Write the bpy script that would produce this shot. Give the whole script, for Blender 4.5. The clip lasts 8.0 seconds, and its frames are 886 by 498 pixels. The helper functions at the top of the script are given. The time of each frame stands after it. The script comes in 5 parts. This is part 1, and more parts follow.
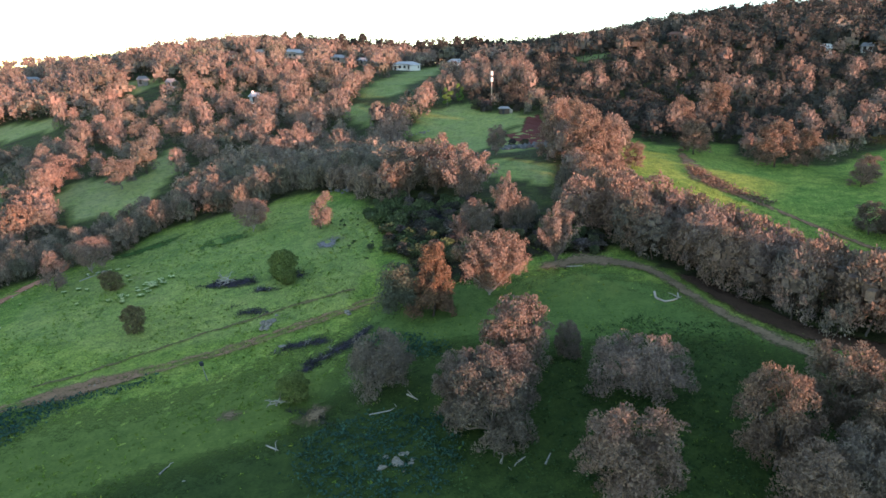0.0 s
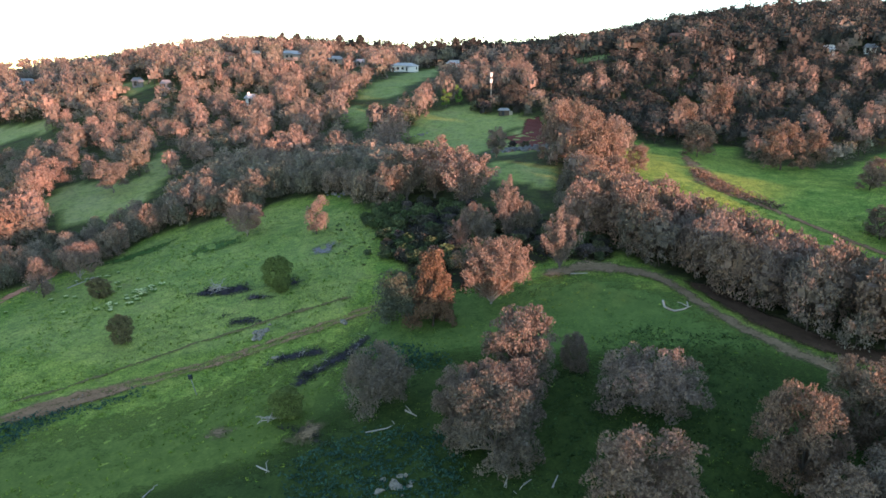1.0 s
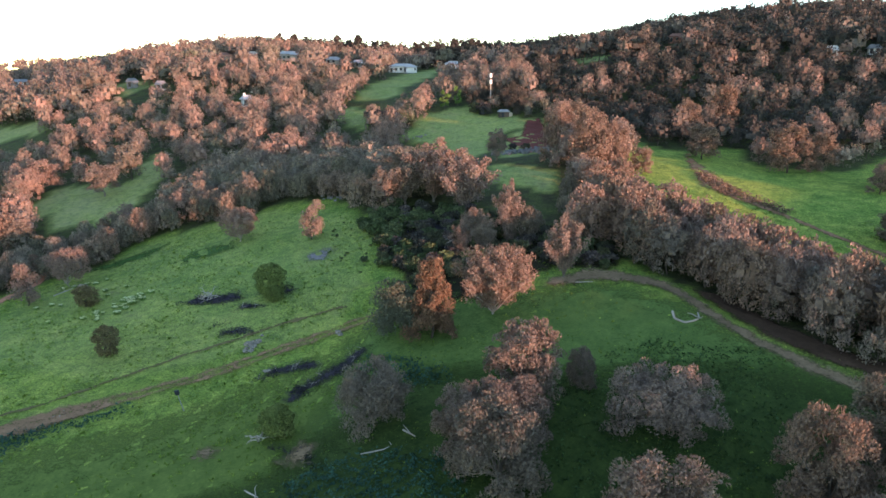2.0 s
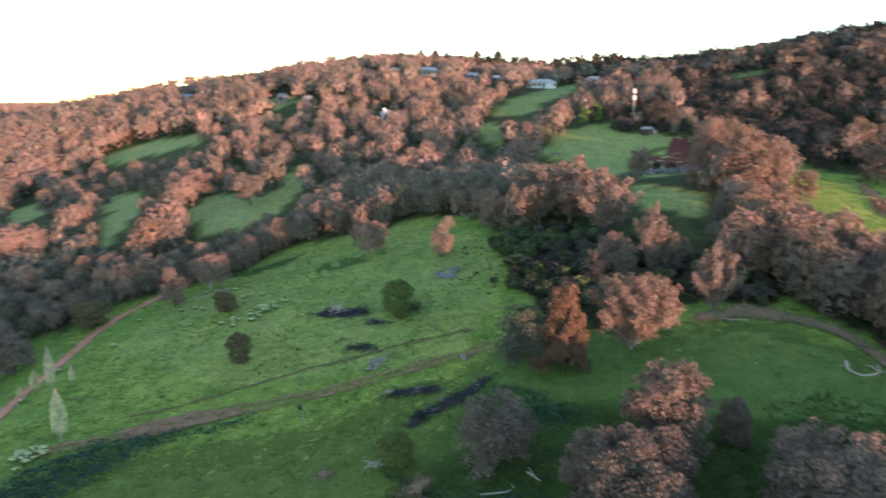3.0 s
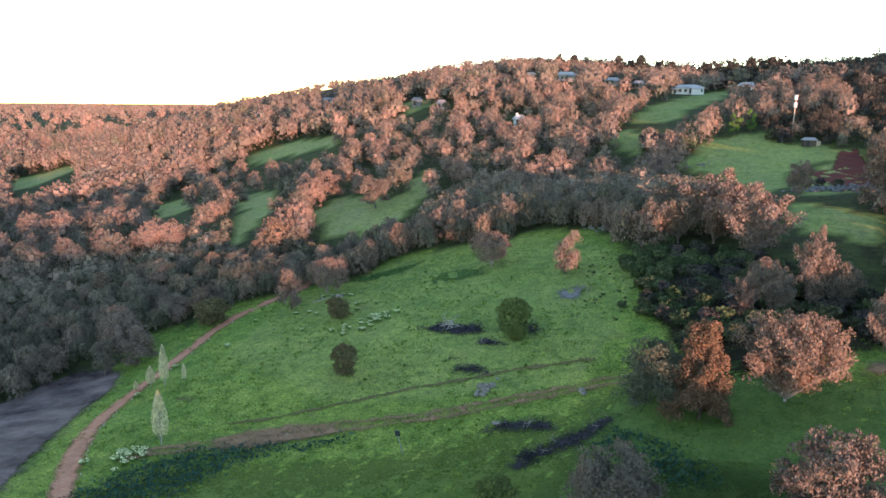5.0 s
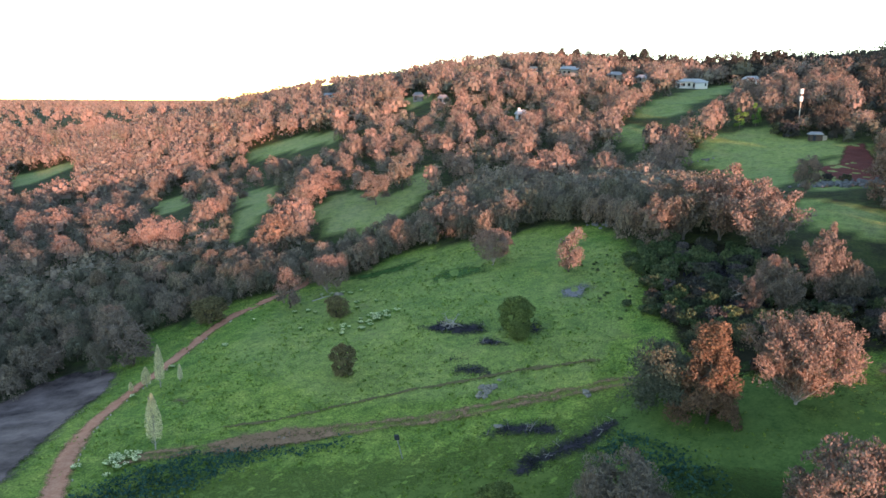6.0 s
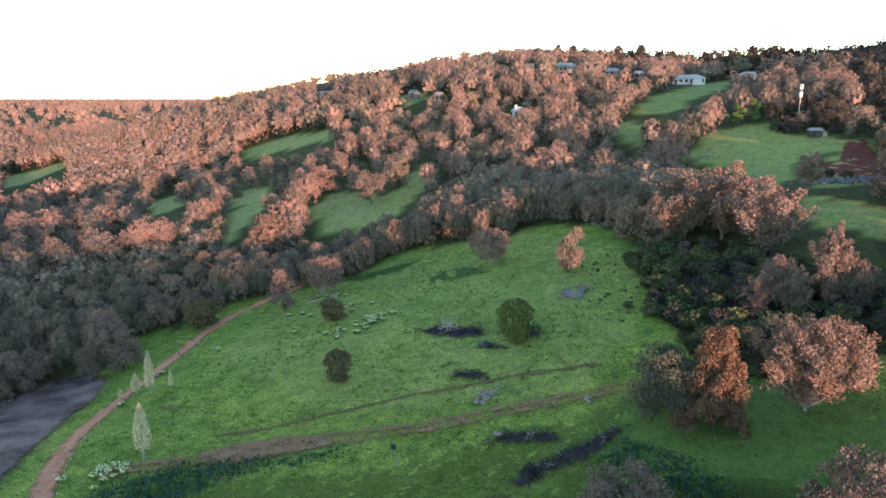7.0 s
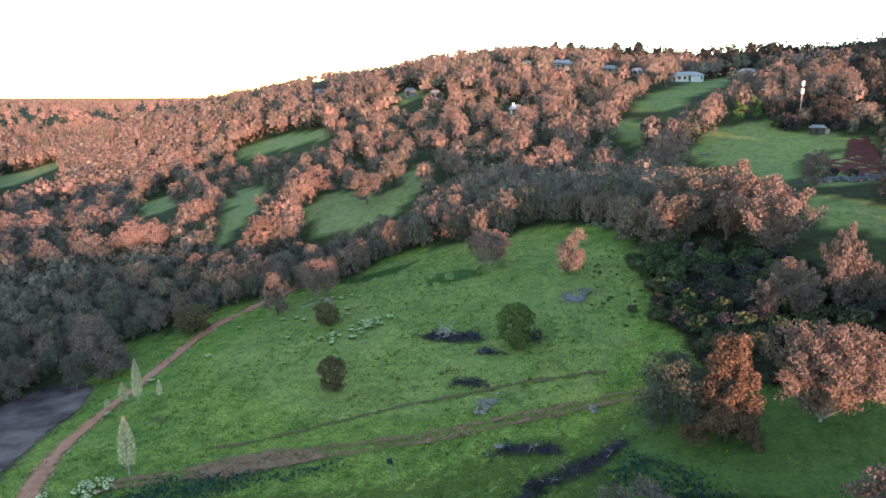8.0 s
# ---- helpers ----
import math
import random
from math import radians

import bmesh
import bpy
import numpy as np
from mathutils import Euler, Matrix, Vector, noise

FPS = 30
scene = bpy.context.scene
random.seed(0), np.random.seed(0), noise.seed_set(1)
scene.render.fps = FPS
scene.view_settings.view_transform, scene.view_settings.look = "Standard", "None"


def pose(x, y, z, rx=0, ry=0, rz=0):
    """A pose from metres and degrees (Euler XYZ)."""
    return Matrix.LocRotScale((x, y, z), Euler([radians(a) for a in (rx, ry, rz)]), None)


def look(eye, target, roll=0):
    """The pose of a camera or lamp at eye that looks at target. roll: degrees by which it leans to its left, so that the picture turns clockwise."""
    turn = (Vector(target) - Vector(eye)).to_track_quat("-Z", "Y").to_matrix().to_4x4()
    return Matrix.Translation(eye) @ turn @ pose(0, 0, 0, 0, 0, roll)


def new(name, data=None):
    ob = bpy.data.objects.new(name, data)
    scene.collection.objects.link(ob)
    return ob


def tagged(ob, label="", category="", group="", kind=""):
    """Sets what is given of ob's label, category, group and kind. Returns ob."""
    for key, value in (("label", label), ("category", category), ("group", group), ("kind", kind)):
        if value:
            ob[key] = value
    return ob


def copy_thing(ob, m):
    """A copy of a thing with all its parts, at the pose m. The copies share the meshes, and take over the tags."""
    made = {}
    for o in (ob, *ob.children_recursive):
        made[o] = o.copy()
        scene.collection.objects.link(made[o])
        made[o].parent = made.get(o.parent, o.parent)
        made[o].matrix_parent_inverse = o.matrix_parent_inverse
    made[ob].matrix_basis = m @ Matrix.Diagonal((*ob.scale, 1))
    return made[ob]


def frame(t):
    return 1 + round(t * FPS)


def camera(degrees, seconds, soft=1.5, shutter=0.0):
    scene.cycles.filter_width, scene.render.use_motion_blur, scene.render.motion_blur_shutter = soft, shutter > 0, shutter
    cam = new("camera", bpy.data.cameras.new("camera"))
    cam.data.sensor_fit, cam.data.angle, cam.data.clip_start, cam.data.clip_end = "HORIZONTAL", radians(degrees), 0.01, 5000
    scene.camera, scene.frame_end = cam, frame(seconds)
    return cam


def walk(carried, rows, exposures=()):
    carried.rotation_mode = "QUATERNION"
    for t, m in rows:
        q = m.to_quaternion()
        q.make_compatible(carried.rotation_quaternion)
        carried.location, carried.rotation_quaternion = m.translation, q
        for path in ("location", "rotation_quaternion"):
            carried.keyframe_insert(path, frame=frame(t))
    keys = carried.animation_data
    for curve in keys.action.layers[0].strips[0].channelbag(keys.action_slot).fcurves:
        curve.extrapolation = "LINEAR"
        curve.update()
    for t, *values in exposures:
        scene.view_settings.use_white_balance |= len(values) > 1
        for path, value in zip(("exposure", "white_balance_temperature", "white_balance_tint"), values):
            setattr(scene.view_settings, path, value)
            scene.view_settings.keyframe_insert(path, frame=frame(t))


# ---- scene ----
cam = camera(65.3, 8.0, soft=1.6, shutter=0.25)
# seconds, x, y, z, yaw, pitch, roll
PATH = [
    (0, 0.00, 0.00, 40.00, -0.00, -13.77, -0.30),
    (0.5, -0.07, 2.00, 39.87, -0.04, -13.69, -0.30),
    (1, -0.23, 4.09, 39.78, -0.16, -13.62, -0.29),
    (2.5, -0.61, 10.85, 39.68, -0.31, -13.38, -0.26),
    (2.6, -0.69, 11.37, 39.66, 0.68, -13.28, -0.24),
    (2.7, -0.77, 11.90, 39.64, 2.30, -13.12, -0.21),
    (2.8, -0.85, 12.42, 39.62, 5.40, -12.80, -0.16),
    (2.9, -0.93, 12.94, 39.61, 8.10, -12.53, -0.12),
    (3, -1.01, 13.46, 39.59, 10.72, -12.26, -0.08),
    (3.1, -0.98, 14.07, 39.52, 14.10, -11.96, 0.04),
    (3.2, -0.95, 14.67, 39.46, 17.60, -11.65, 0.16),
    (3.3, -0.92, 15.28, 39.39, 20.60, -11.39, 0.27),
    (3.5, -0.85, 16.50, 39.26, 21.11, -11.34, 0.28),
    (4, -1.01, 18.81, 39.22, 21.32, -11.39, 0.35),
    (4.5, -1.27, 20.64, 39.21, 21.57, -11.61, 0.53),
    (6, -2.15, 24.18, 39.14, 21.90, -12.24, 0.37),
    (6.5, -2.60, 25.36, 39.11, 21.77, -12.35, 0.18),
    (7, -3.09, 26.57, 39.17, 21.64, -12.45, 0.08),
    (7.5, -3.71, 28.09, 39.11, 21.51, -12.52, -0.05),
    (8, -4.42, 29.66, 39.12, 21.38, -12.60, -0.11),
]
walk(cam, [(t, pose(x, y, z, 90 + pitch, 0, yaw) @ pose(0, 0, 0, 0, 0, roll)) for t, x, y, z, yaw, pitch, roll in PATH])

# ---------------------------------------------------------------- light
SUN_AZ = radians(132)      # clockwise from north (+y)
SUN_EL = radians(2.2)
world = bpy.data.worlds.new("sky")
scene.world = world
world.use_nodes = True
wn = world.node_tree.nodes
sky = wn.new("ShaderNodeTexSky")
sky.sky_type = 'NISHITA'
sky.sun_disc = False
sky.sun_elevation = SUN_EL
sky.sun_rotation = SUN_AZ
sky.air_density, sky.dust_density, sky.ozone_density = 0.6, 0.0, 1.3
wn["Background"].inputs["Strength"].default_value = 0.15
world.node_tree.links.new(sky.outputs[0], wn["Background"].inputs["Color"])

sun_data = bpy.data.lights.new("sun", 'SUN')
sun_data.energy = 1.22
sun_data.angle = radians(0.8)
sun_data.color = (1.0, 0.55, 0.45)
sun = new("sun", sun_data)
to_sun = Vector((math.sin(SUN_AZ) * math.cos(SUN_EL), math.cos(SUN_AZ) * math.cos(SUN_EL), math.sin(SUN_EL)))
sun.matrix_world = look(to_sun * 300, (0, 0, 0))
scene.view_settings.exposure = 3.55
scene.view_settings.use_white_balance = True
scene.view_settings.white_balance_temperature = 7150
scene.view_settings.white_balance_tint = 16

# ---------------------------------------------------------------- terrain
# x, y, radius and height of the swells and hollows of the valley
HILLS = np.array([(-150, 90, 65, -15.4), (-150, 450, 65, 9.5), (180, 460, 120, 20.6), (-330, 225, 65, 0), (-300, -100, 120, 11.6), (-420, 405, 65, -13.3), (-220, 540, 120, 14.2), (120, 495, 65, -3.3), (-240, 225, 65, -16.2), (-105, 360, 65, 12.9), (-700, 140, 120, 15.8), (-460, 860, 120, 19.6), (165, 135, 65, -5.8), (-375, 270, 65, -15.1), (340, 300, 120, 15), (-620, 780, 120, -21.2), (-700, 540, 120, 8.1), (-330, 405, 65, 6.6), (-105, 540, 65, 10.4), (75, 315, 65, 7.5), (260, 540, 120, 12.8), (-285, 45, 65, -7.2), (-540, 860, 120, 20.4), (165, 270, 65, -4)])
KNOLLS = np.array([(-10, 30, 38, -5.8), (84, 110, 22, -7.3), (-28, 94, 22, -4.6), (94, 212, 38, -3.7), (36, 46, 22, -4.7), (-76, 158, 22, -4), (-108, 94, 22, -4.2), (20, 174, 22, 3.7), (-60, 126, 22, -1.5), (68, 126, 22, -4), (-12, 222, 22, -3.6), (68, 254, 22, -3.9)])
# Unseen rises added outside the view, sized to shade the pasture and east field.
SHADE_RIDGE = np.array([(246.0, -111.0, 63.0, 11.3), (108.0, -195.0, 80.0, 15.4), (-28.0, -320.0, 90.0, 3.0), (226.0, -21.0, 45.0, 2.4), (272.0, 22.0, 22.0, 3.0), (226.0, 72.0, 40.0, 7.5)])


def height(x, y):
    x, y = np.asarray(x, float), np.asarray(y, float)
    z = 4.6 + 4.16 * np.clip(x, -700, 400) / 100 + 6.59 * np.clip(y, -100, 700) / 100
    for hx, hy, s, h in np.concatenate([HILLS, KNOLLS, SHADE_RIDGE]):
        z = z + h * np.exp(-((x - hx) ** 2 + (y - hy) ** 2) / (2 * s * s))
    return z


def bumps(x, y):
    """Small unevenness of the pasture."""
    return 0.12 * np.sin(x * 0.9 + 1.3 * np.sin(y * 0.31)) * np.sin(y * 0.73 + 0.8 * np.sin(x * 0.4)) + 0.05 * np.sin(x * 2.1 + y * 1.3)


def surface(x, y):
    return height(x, y) + bumps(x, y)


def z_at(x, y):
    return float(surface(x, y))


def inside(poly, x, y):
    """Which of the points lie in the polygon."""
    x, y = np.asarray(x, float), np.asarray(y, float)
    hit = np.zeros(x.shape, bool)
    for (x0, y0), (x1, y1) in zip(poly, poly[1:] + poly[:1]):
        if y0 != y1:
            hit ^= ((y0 > y) != (y1 > y)) & (x < (x1 - x0) * (y - y0) / (y1 - y0) + x0)
    return hit


# open ground, in plan
FIELD = [(-86, 139), (-73, 150), (-69, 162), (-59, 164), (-43, 164), (-38, 171), (-25, 166), (-17, 153), (-12, 141), (15, 131), (22, 125), (29, 119), (36, 106), (40, 95), (44, 86), (56, 74),
         (85, 20), (40, -60), (-80, -60), (-100, 40), (-112, 80), (-107, 95), (-106, 101), (-97, 109), (-102, 118), (-94, 123), (-91, 134)]
EAST_FIELD = [(36, 136), (44, 168), (58, 228), (66, 208), (87, 210), (81, 188), (101, 180), (123, 195), (180, 195), (150, 130), (112, 128), (90, 128), (84, 105), (80, 85), (64, 95), (52, 110), (44, 124)]
GLADES = [
    [(-111, 191), (-111, 210), (-88, 203), (-94, 232), (-93, 239), (-81, 210), (-79, 191), (-82, 176), (-95, 176)],
    [(-14, 244), (-6, 270), (13, 281), (17, 261), (31, 256), (29, 240), (18, 233), (10, 196), (1, 228)],
    [(-42, 284), (-32, 293), (-25, 270), (-28, 250)],
    [(-37, 315), (-24, 384), (5, 518), (-2, 381), (-17, 327), (-19, 301), (-33, 303)],
    [(-221, 302), (-207, 320), (-176, 317), (-161, 297), (-183, 293), (-204, 289)],
    [(-386, 299), (-367, 333), (-346, 315), (-340, 272)],
    [(-219, 241), (-204, 247), (-181, 222), (-185, 209)],
    [(-140, 193), (-144, 222), (-135, 214), (-123, 181), (-119, 168)],
    [(-166, 366), (-146, 365), (-135, 346), (-146, 336)],
    [(-171, 231), (-151, 232), (-138, 212), (-146, 203)],
    [(71, 393), (93, 386), (87, 359), (67, 358)],
    [(12, 178), (27, 165), (25, 151), (11, 159)],
    [(22, 228), (32, 255), (35, 253), (34, 220), (32, 196), (16, 184), (17, 212)],
]
SCRUB = [(-16, 147), (-8, 151), (3, 147), (15, 130), (18, 118), (7, 117), (-3, 118.5), (-8.5, 122), (-13, 130)]
POND = [(-62, 48), (-68, 62), (-74.6, 72.1), (-79.2, 79.8), (-84, 87.8), (-86.5, 94.6), (-92.2, 102.8), (-97, 104.9), (-103.2, 104.5), (-106.8, 100.8), (-107.3, 95), (-112, 80), (-104, 62), (-90, 46)]
# houses on the crest and slopes: x, y, width, depth, wall height, turn
HOUSES = [(-21.5, 428, 16, 8, 2.9, 8), (-93, 452, 13, 8, 3.2, 12), (-112, 440, 6, 5, 2.6, 20), (-66, 458, 9, 6, 2.5, 5), (-50, 452, 8, 5, 2.5, -6), (-126, 428, 9, 5, 2.5, 15), (9, 470, 10, 6, 2.5, 0), (-79, 299, 4, 3.2, 2.2, 30),
          (172, 322, 5, 4, 2.2, -25), (188, 318, 4.5, 3.2, 2.1, -20), (132, 408, 9, 6, 2.8, -15), (-148, 352, 5, 4, 2.2, 25), (-128, 336, 4.5, 3.5, 2.2, 20), (-300, 520, 14, 6, 2.4, 30)]
YARDS = []
for hx, hy, hw, hd, hh, ht in HOUSES:
    YARDS.append([(hx - hw * 0.55, hy - hd * 0.8), (hx + hw * 0.55, hy - hd * 0.8), (hx + hw * 0.55, hy + hd * 0.6), (hx - hw * 0.55, hy + hd * 0.6)])
# Point on the camera's path; the woods are thinned to suit its view.
CAMERA_SPOT = (-2.0, 22.0, 39.0)


# ---------------------------------------------------------------- materials
def material(name, roughness=0.8):
    m = bpy.data.materials.new(name)
    m.use_nodes = True
    bsdf = m.node_tree.nodes["Principled BSDF"]
    bsdf.inputs["Roughness"].default_value = roughness
    bsdf.inputs["Specular IOR Level"].default_value = 0.06
    return m, m.node_tree.nodes, m.node_tree.links, bsdf


def noise_node(nodes, links, scale, detail=4.0, rough=0.6, vector=None):
    n = nodes.new("ShaderNodeTexNoise")
    n.inputs["Scale"].default_value, n.inputs["Detail"].default_value, n.inputs["Roughness"].default_value = scale, detail, rough
    if vector is not None:
        links.new(vector, n.inputs["Vector"])
    return n.outputs["Fac"]


def ramp_node(nodes, links, fac, stops):
    r = nodes.new("ShaderNodeValToRGB")
    while len(r.color_ramp.elements) < len(stops):
        r.color_ramp.elements.new(0.5)
    for e, (p, c) in zip(r.color_ramp.elements, stops):
        e.position = p
        e.color = (*c, 1) if len(c) == 3 else c
    links.new(fac, r.inputs[0])
    return r.outputs[0]


def mix_node(nodes, links, fac, a, b, mode='MIX'):
    m = nodes.new("ShaderNodeMix")
    m.data_type, m.blend_type = 'RGBA', mode
    for value, socket in ((fac, m.inputs[0]), (a, m.inputs[6]), (b, m.inputs[7])):
        if isinstance(value, bpy.types.NodeSocket):
            links.new(value, socket)
        else:
            socket.default_value = value if not isinstance(value, tuple) else (*value, 1)
    return m.outputs[2]


def math_node(nodes, links, op, a, b=0.0, clamp=False):
    m = nodes.new("ShaderNodeMath")
    m.operation, m.use_clamp = op, clamp
    for value, socket in ((a, m.inputs[0]), (b, m.inputs[1])):
        if isinstance(value, bpy.types.NodeSocket):
            links.new(value, socket)
        else:
            socket.default_value = value
    return m.outputs[0]


def bump_node(nodes, links, bsdf, fac, strength, distance):
    b = nodes.new("ShaderNodeBump")
    b.inputs["Strength"].default_value, b.inputs["Distance"].default_value = strength, distance
    links.new(fac, b.inputs["Height"])
    links.new(b.outputs[0], bsdf.inputs["Normal"])


def plain(name, color, roughness=0.8, scale=3.0, spread=0.25, bump=0.0, metallic=0.0):
    """A weathered plain surface: its colour varies at two scales."""
    m, nodes, links, bsdf = material(name, roughness)
    co = nodes.new("ShaderNodeTexCoord").outputs["Object"]
    big, small = noise_node(nodes, links, scale * 0.2, 3, 0.6, co), noise_node(nodes, links, scale * 2.5, 5, 0.7, co)
    f = math_node(nodes, links, 'ADD', math_node(nodes, links, 'MULTIPLY', big, 0.6), math_node(nodes, links, 'MULTIPLY', small, 0.4))
    lo, hi = tuple(c * (1 - spread) for c in color), tuple(min(1, c * (1 + spread)) for c in color)
    links.new(ramp_node(nodes, links, f, [(0.3, lo), (0.7, hi)]), bsdf.inputs["Base Color"])
    bsdf.inputs["Metallic"].default_value = metallic
    if bump:
        bump_node(nodes, links, bsdf, small, 0.6, bump)
    return m


def foliage(name, stops, spread=0.18, translucent=0.12):
    """Leaves: a hue for each plant, a shade for each leaf."""
    m, nodes, links, bsdf = material(name, 0.65)
    attr = nodes.new("ShaderNodeAttribute")
    attr.attribute_name = "tint"
    info, geo = nodes.new("ShaderNodeObjectInfo"), nodes.new("ShaderNodeNewGeometry")
    f = math_node(nodes, links, 'FRACT', math_node(nodes, links, 'ADD', attr.outputs["Fac"], info.outputs["Random"]))
    base = ramp_node(nodes, links, f, stops)
    leaf = ramp_node(nodes, links, geo.outputs["Random Per Island"], [(0.0, (1 - spread,) * 3), (1.0, (1 + spread,) * 3)])
    col = mix_node(nodes, links, 1.0, base, leaf, 'MULTIPLY')
    grain = ramp_node(nodes, links, noise_node(nodes, links, 1.9, 4, 0.75, geo.outputs["Position"]), [(0.36, (0.72, 0.73, 0.74)), (0.5, (1.0, 1.0, 1.0)), (0.64, (1.25, 1.23, 1.2))])
    col = mix_node(nodes, links, 1.0, col, grain, 'MULTIPLY')
    links.new(col, bsdf.inputs["Base Color"])
    bump_node(nodes, links, bsdf, noise_node(nodes, links, 2.6, 3, 0.7, geo.outputs["Position"]), 0.6, 0.2)
    tr = nodes.new("ShaderNodeBsdfTranslucent")
    links.new(col, tr.inputs["Color"])
    mix = nodes.new("ShaderNodeMixShader")
    mix.inputs[0].default_value = translucent
    links.new(bsdf.outputs[0], mix.inputs[1])
    links.new(tr.outputs[0], mix.inputs[2])
    links.new(mix.outputs[0], nodes["Material Output"].inputs["Surface"])
    return m


def grass_material():
    m, nodes, links, bsdf = material("pasture", 0.9)
    pos = nodes.new("ShaderNodeNewGeometry").outputs["Position"]
    fine, mid, wide = noise_node(nodes, links, 3.6, 6, 0.8, pos), noise_node(nodes, links, 0.28, 5, 0.65, pos), noise_node(nodes, links, 0.035, 4, 0.6, pos)
    base = ramp_node(nodes, links, mid, [(0.32, (0.072, 0.132, 0.026)), (0.48, (0.140, 0.220, 0.042)), (0.66, (0.226, 0.286, 0.066))])
    warm = ramp_node(nodes, links, wide, [(0.38, (0.082, 0.150, 0.034)), (0.58, (0.206, 0.238, 0.050))])
    col = mix_node(nodes, links, 0.45, base, warm)
    dark = ramp_node(nodes, links, fine, [(0.35, (0.28, 0.34, 0.38)), (0.5, (1.0, 1.0, 1.0)), (0.64, (1.95, 1.8, 1.65))])
    col = mix_node(nodes, links, 1.0, col, dark, 'MULTIPLY')
    # bare, trodden soil shows through here and there
    soil = noise_node(nodes, links, 0.11, 6, 0.7, pos)
    sf = ramp_node(nodes, links, soil, [(0.60, (0, 0, 0)), (0.75, (0.55, 0.55, 0.55))])
    col = mix_node(nodes, links, sf, col, (0.12, 0.095, 0.055))
    # dry, pale grass of the upper clearings
    dry = nodes.new("ShaderNodeAttribute")
    dry.attribute_name = "dry"
    df = math_node(nodes, links, 'MULTIPLY', dry.outputs["Fac"], ramp_node(nodes, links, soil, [(0.3, (0.4,) * 3), (0.6, (1,) * 3)]))
    col = mix_node(nodes, links, df, col, (0.29, 0.28, 0.13))
    # leaf litter under the woods, its colour deepened for the shade between trees
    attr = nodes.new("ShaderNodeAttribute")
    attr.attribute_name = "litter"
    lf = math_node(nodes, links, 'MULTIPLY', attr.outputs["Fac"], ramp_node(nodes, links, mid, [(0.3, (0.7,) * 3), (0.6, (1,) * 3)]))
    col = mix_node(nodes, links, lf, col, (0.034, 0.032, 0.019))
    mott = noise_node(nodes, links, 0.75, 6, 0.75, pos)
    mf = ramp_node(nodes, links, mott, [(0.34, (0.62, 0.68, 0.70)), (0.5, (1.0, 1.0, 1.0)), (0.66, (1.28, 1.2, 1.12))])
    col = mix_node(nodes, links, 1.0, col, mf, 'MULTIPLY')
    links.new(col, bsdf.inputs["Base Color"])
    bump_node(nodes, links, bsdf, fine, 0.9, 0.25)
    return m


def track_material(name, colour, colour2, edge=0.55, ragged=1.1, streaks=0.0):
    """Bare earth with ragged, grassed-over edges; v runs across from 0 to 1."""
    m, nodes, links, bsdf = material(name, 0.95)
    pos = nodes.new("ShaderNodeNewGeometry").outputs["Position"]
    attr = nodes.new("ShaderNodeAttribute")
    attr.attribute_name = "across"
    a, b = noise_node(nodes, links, 0.5, 5, 0.7, pos), noise_node(nodes, links, 3.0, 5, 0.7, pos)
    mixed = math_node(nodes, links, 'ADD', math_node(nodes, links, 'MULTIPLY', a, 0.5), math_node(nodes, links, 'MULTIPLY', b, 0.5))
    if streaks:
        stretch = nodes.new("ShaderNodeMapping")
        stretch.inputs["Rotation"].default_value = (0, 0, radians(-35))
        stretch.inputs["Scale"].default_value = (0.35, 1.0, 1.0)
        links.new(pos, stretch.inputs["Vector"])
        broad = noise_node(nodes, links, streaks, 4, 0.6, stretch.outputs[0])
        mixed = math_node(nodes, links, 'ADD', math_node(nodes, links, 'MULTIPLY', mixed, 0.35), math_node(nodes, links, 'MULTIPLY', broad, 0.65))
    links.new(ramp_node(nodes, links, mixed, [(0.36, colour), (0.62, colour2)]), bsdf.inputs["Base Color"])
    f = math_node(nodes, links, 'ADD', attr.outputs["Fac"], math_node(nodes, links, 'MULTIPLY', math_node(nodes, links, 'SUBTRACT', b, 0.5), ragged))
    f = math_node(nodes, links, 'ADD', f, math_node(nodes, links, 'MULTIPLY', math_node(nodes, links, 'SUBTRACT', a, 0.5), ragged))
    f = ramp_node(nodes, links, f, [(max(0.0, edge - 0.28), (0, 0, 0)), (edge + 0.28, (1, 1, 1))])
    clear = nodes.new("ShaderNodeBsdfTransparent")
    mix = nodes.new("ShaderNodeMixShader")
    links.new(f, mix.inputs[0])
    links.new(clear.outputs[0], mix.inputs[1])
    links.new(bsdf.outputs[0], mix.inputs[2])
    links.new(mix.outputs[0], nodes["Material Output"].inputs["Surface"])
    bump_node(nodes, links, bsdf, b, 0.6, 0.08)
    return m


M_GRASS = grass_material()
M_RED = track_material("red_gravel", (0.32, 0.118, 0.070), (0.47, 0.232, 0.146), 0.42)
M_DIRT = track_material("bare_dirt", (0.130, 0.072, 0.035), (0.27, 0.155, 0.092), 0.50, 1.6)
M_RUT = track_material("worn_rut", (0.085, 0.070, 0.030), (0.14, 0.110, 0.050), 1.12, 1.8)
# Grass colour darkened for local shade and for lens falloff low in view.
M_SHADE_SWARD = track_material("shade_sward", (0.013, 0.027, 0.007), (0.044, 0.068, 0.017), 0.5)
M_CREEK = track_material("trodden_dirt", (0.095, 0.066, 0.036), (0.22, 0.150, 0.090), 0.66, 1.7)
M_ASH = track_material("burnt_ground", (0.011, 0.010, 0.013), (0.042, 0.036, 0.042), 0.66, 1.9)
M_POND = track_material("dried_mud", (0.022, 0.015, 0.015), (0.190, 0.136, 0.124), 0.12, 1.1, 0.22)
M_UNDER_SCRUB = track_material("scrub_shade_earth", (0.014, 0.015, 0.008), (0.036, 0.030, 0.016), 0.45)
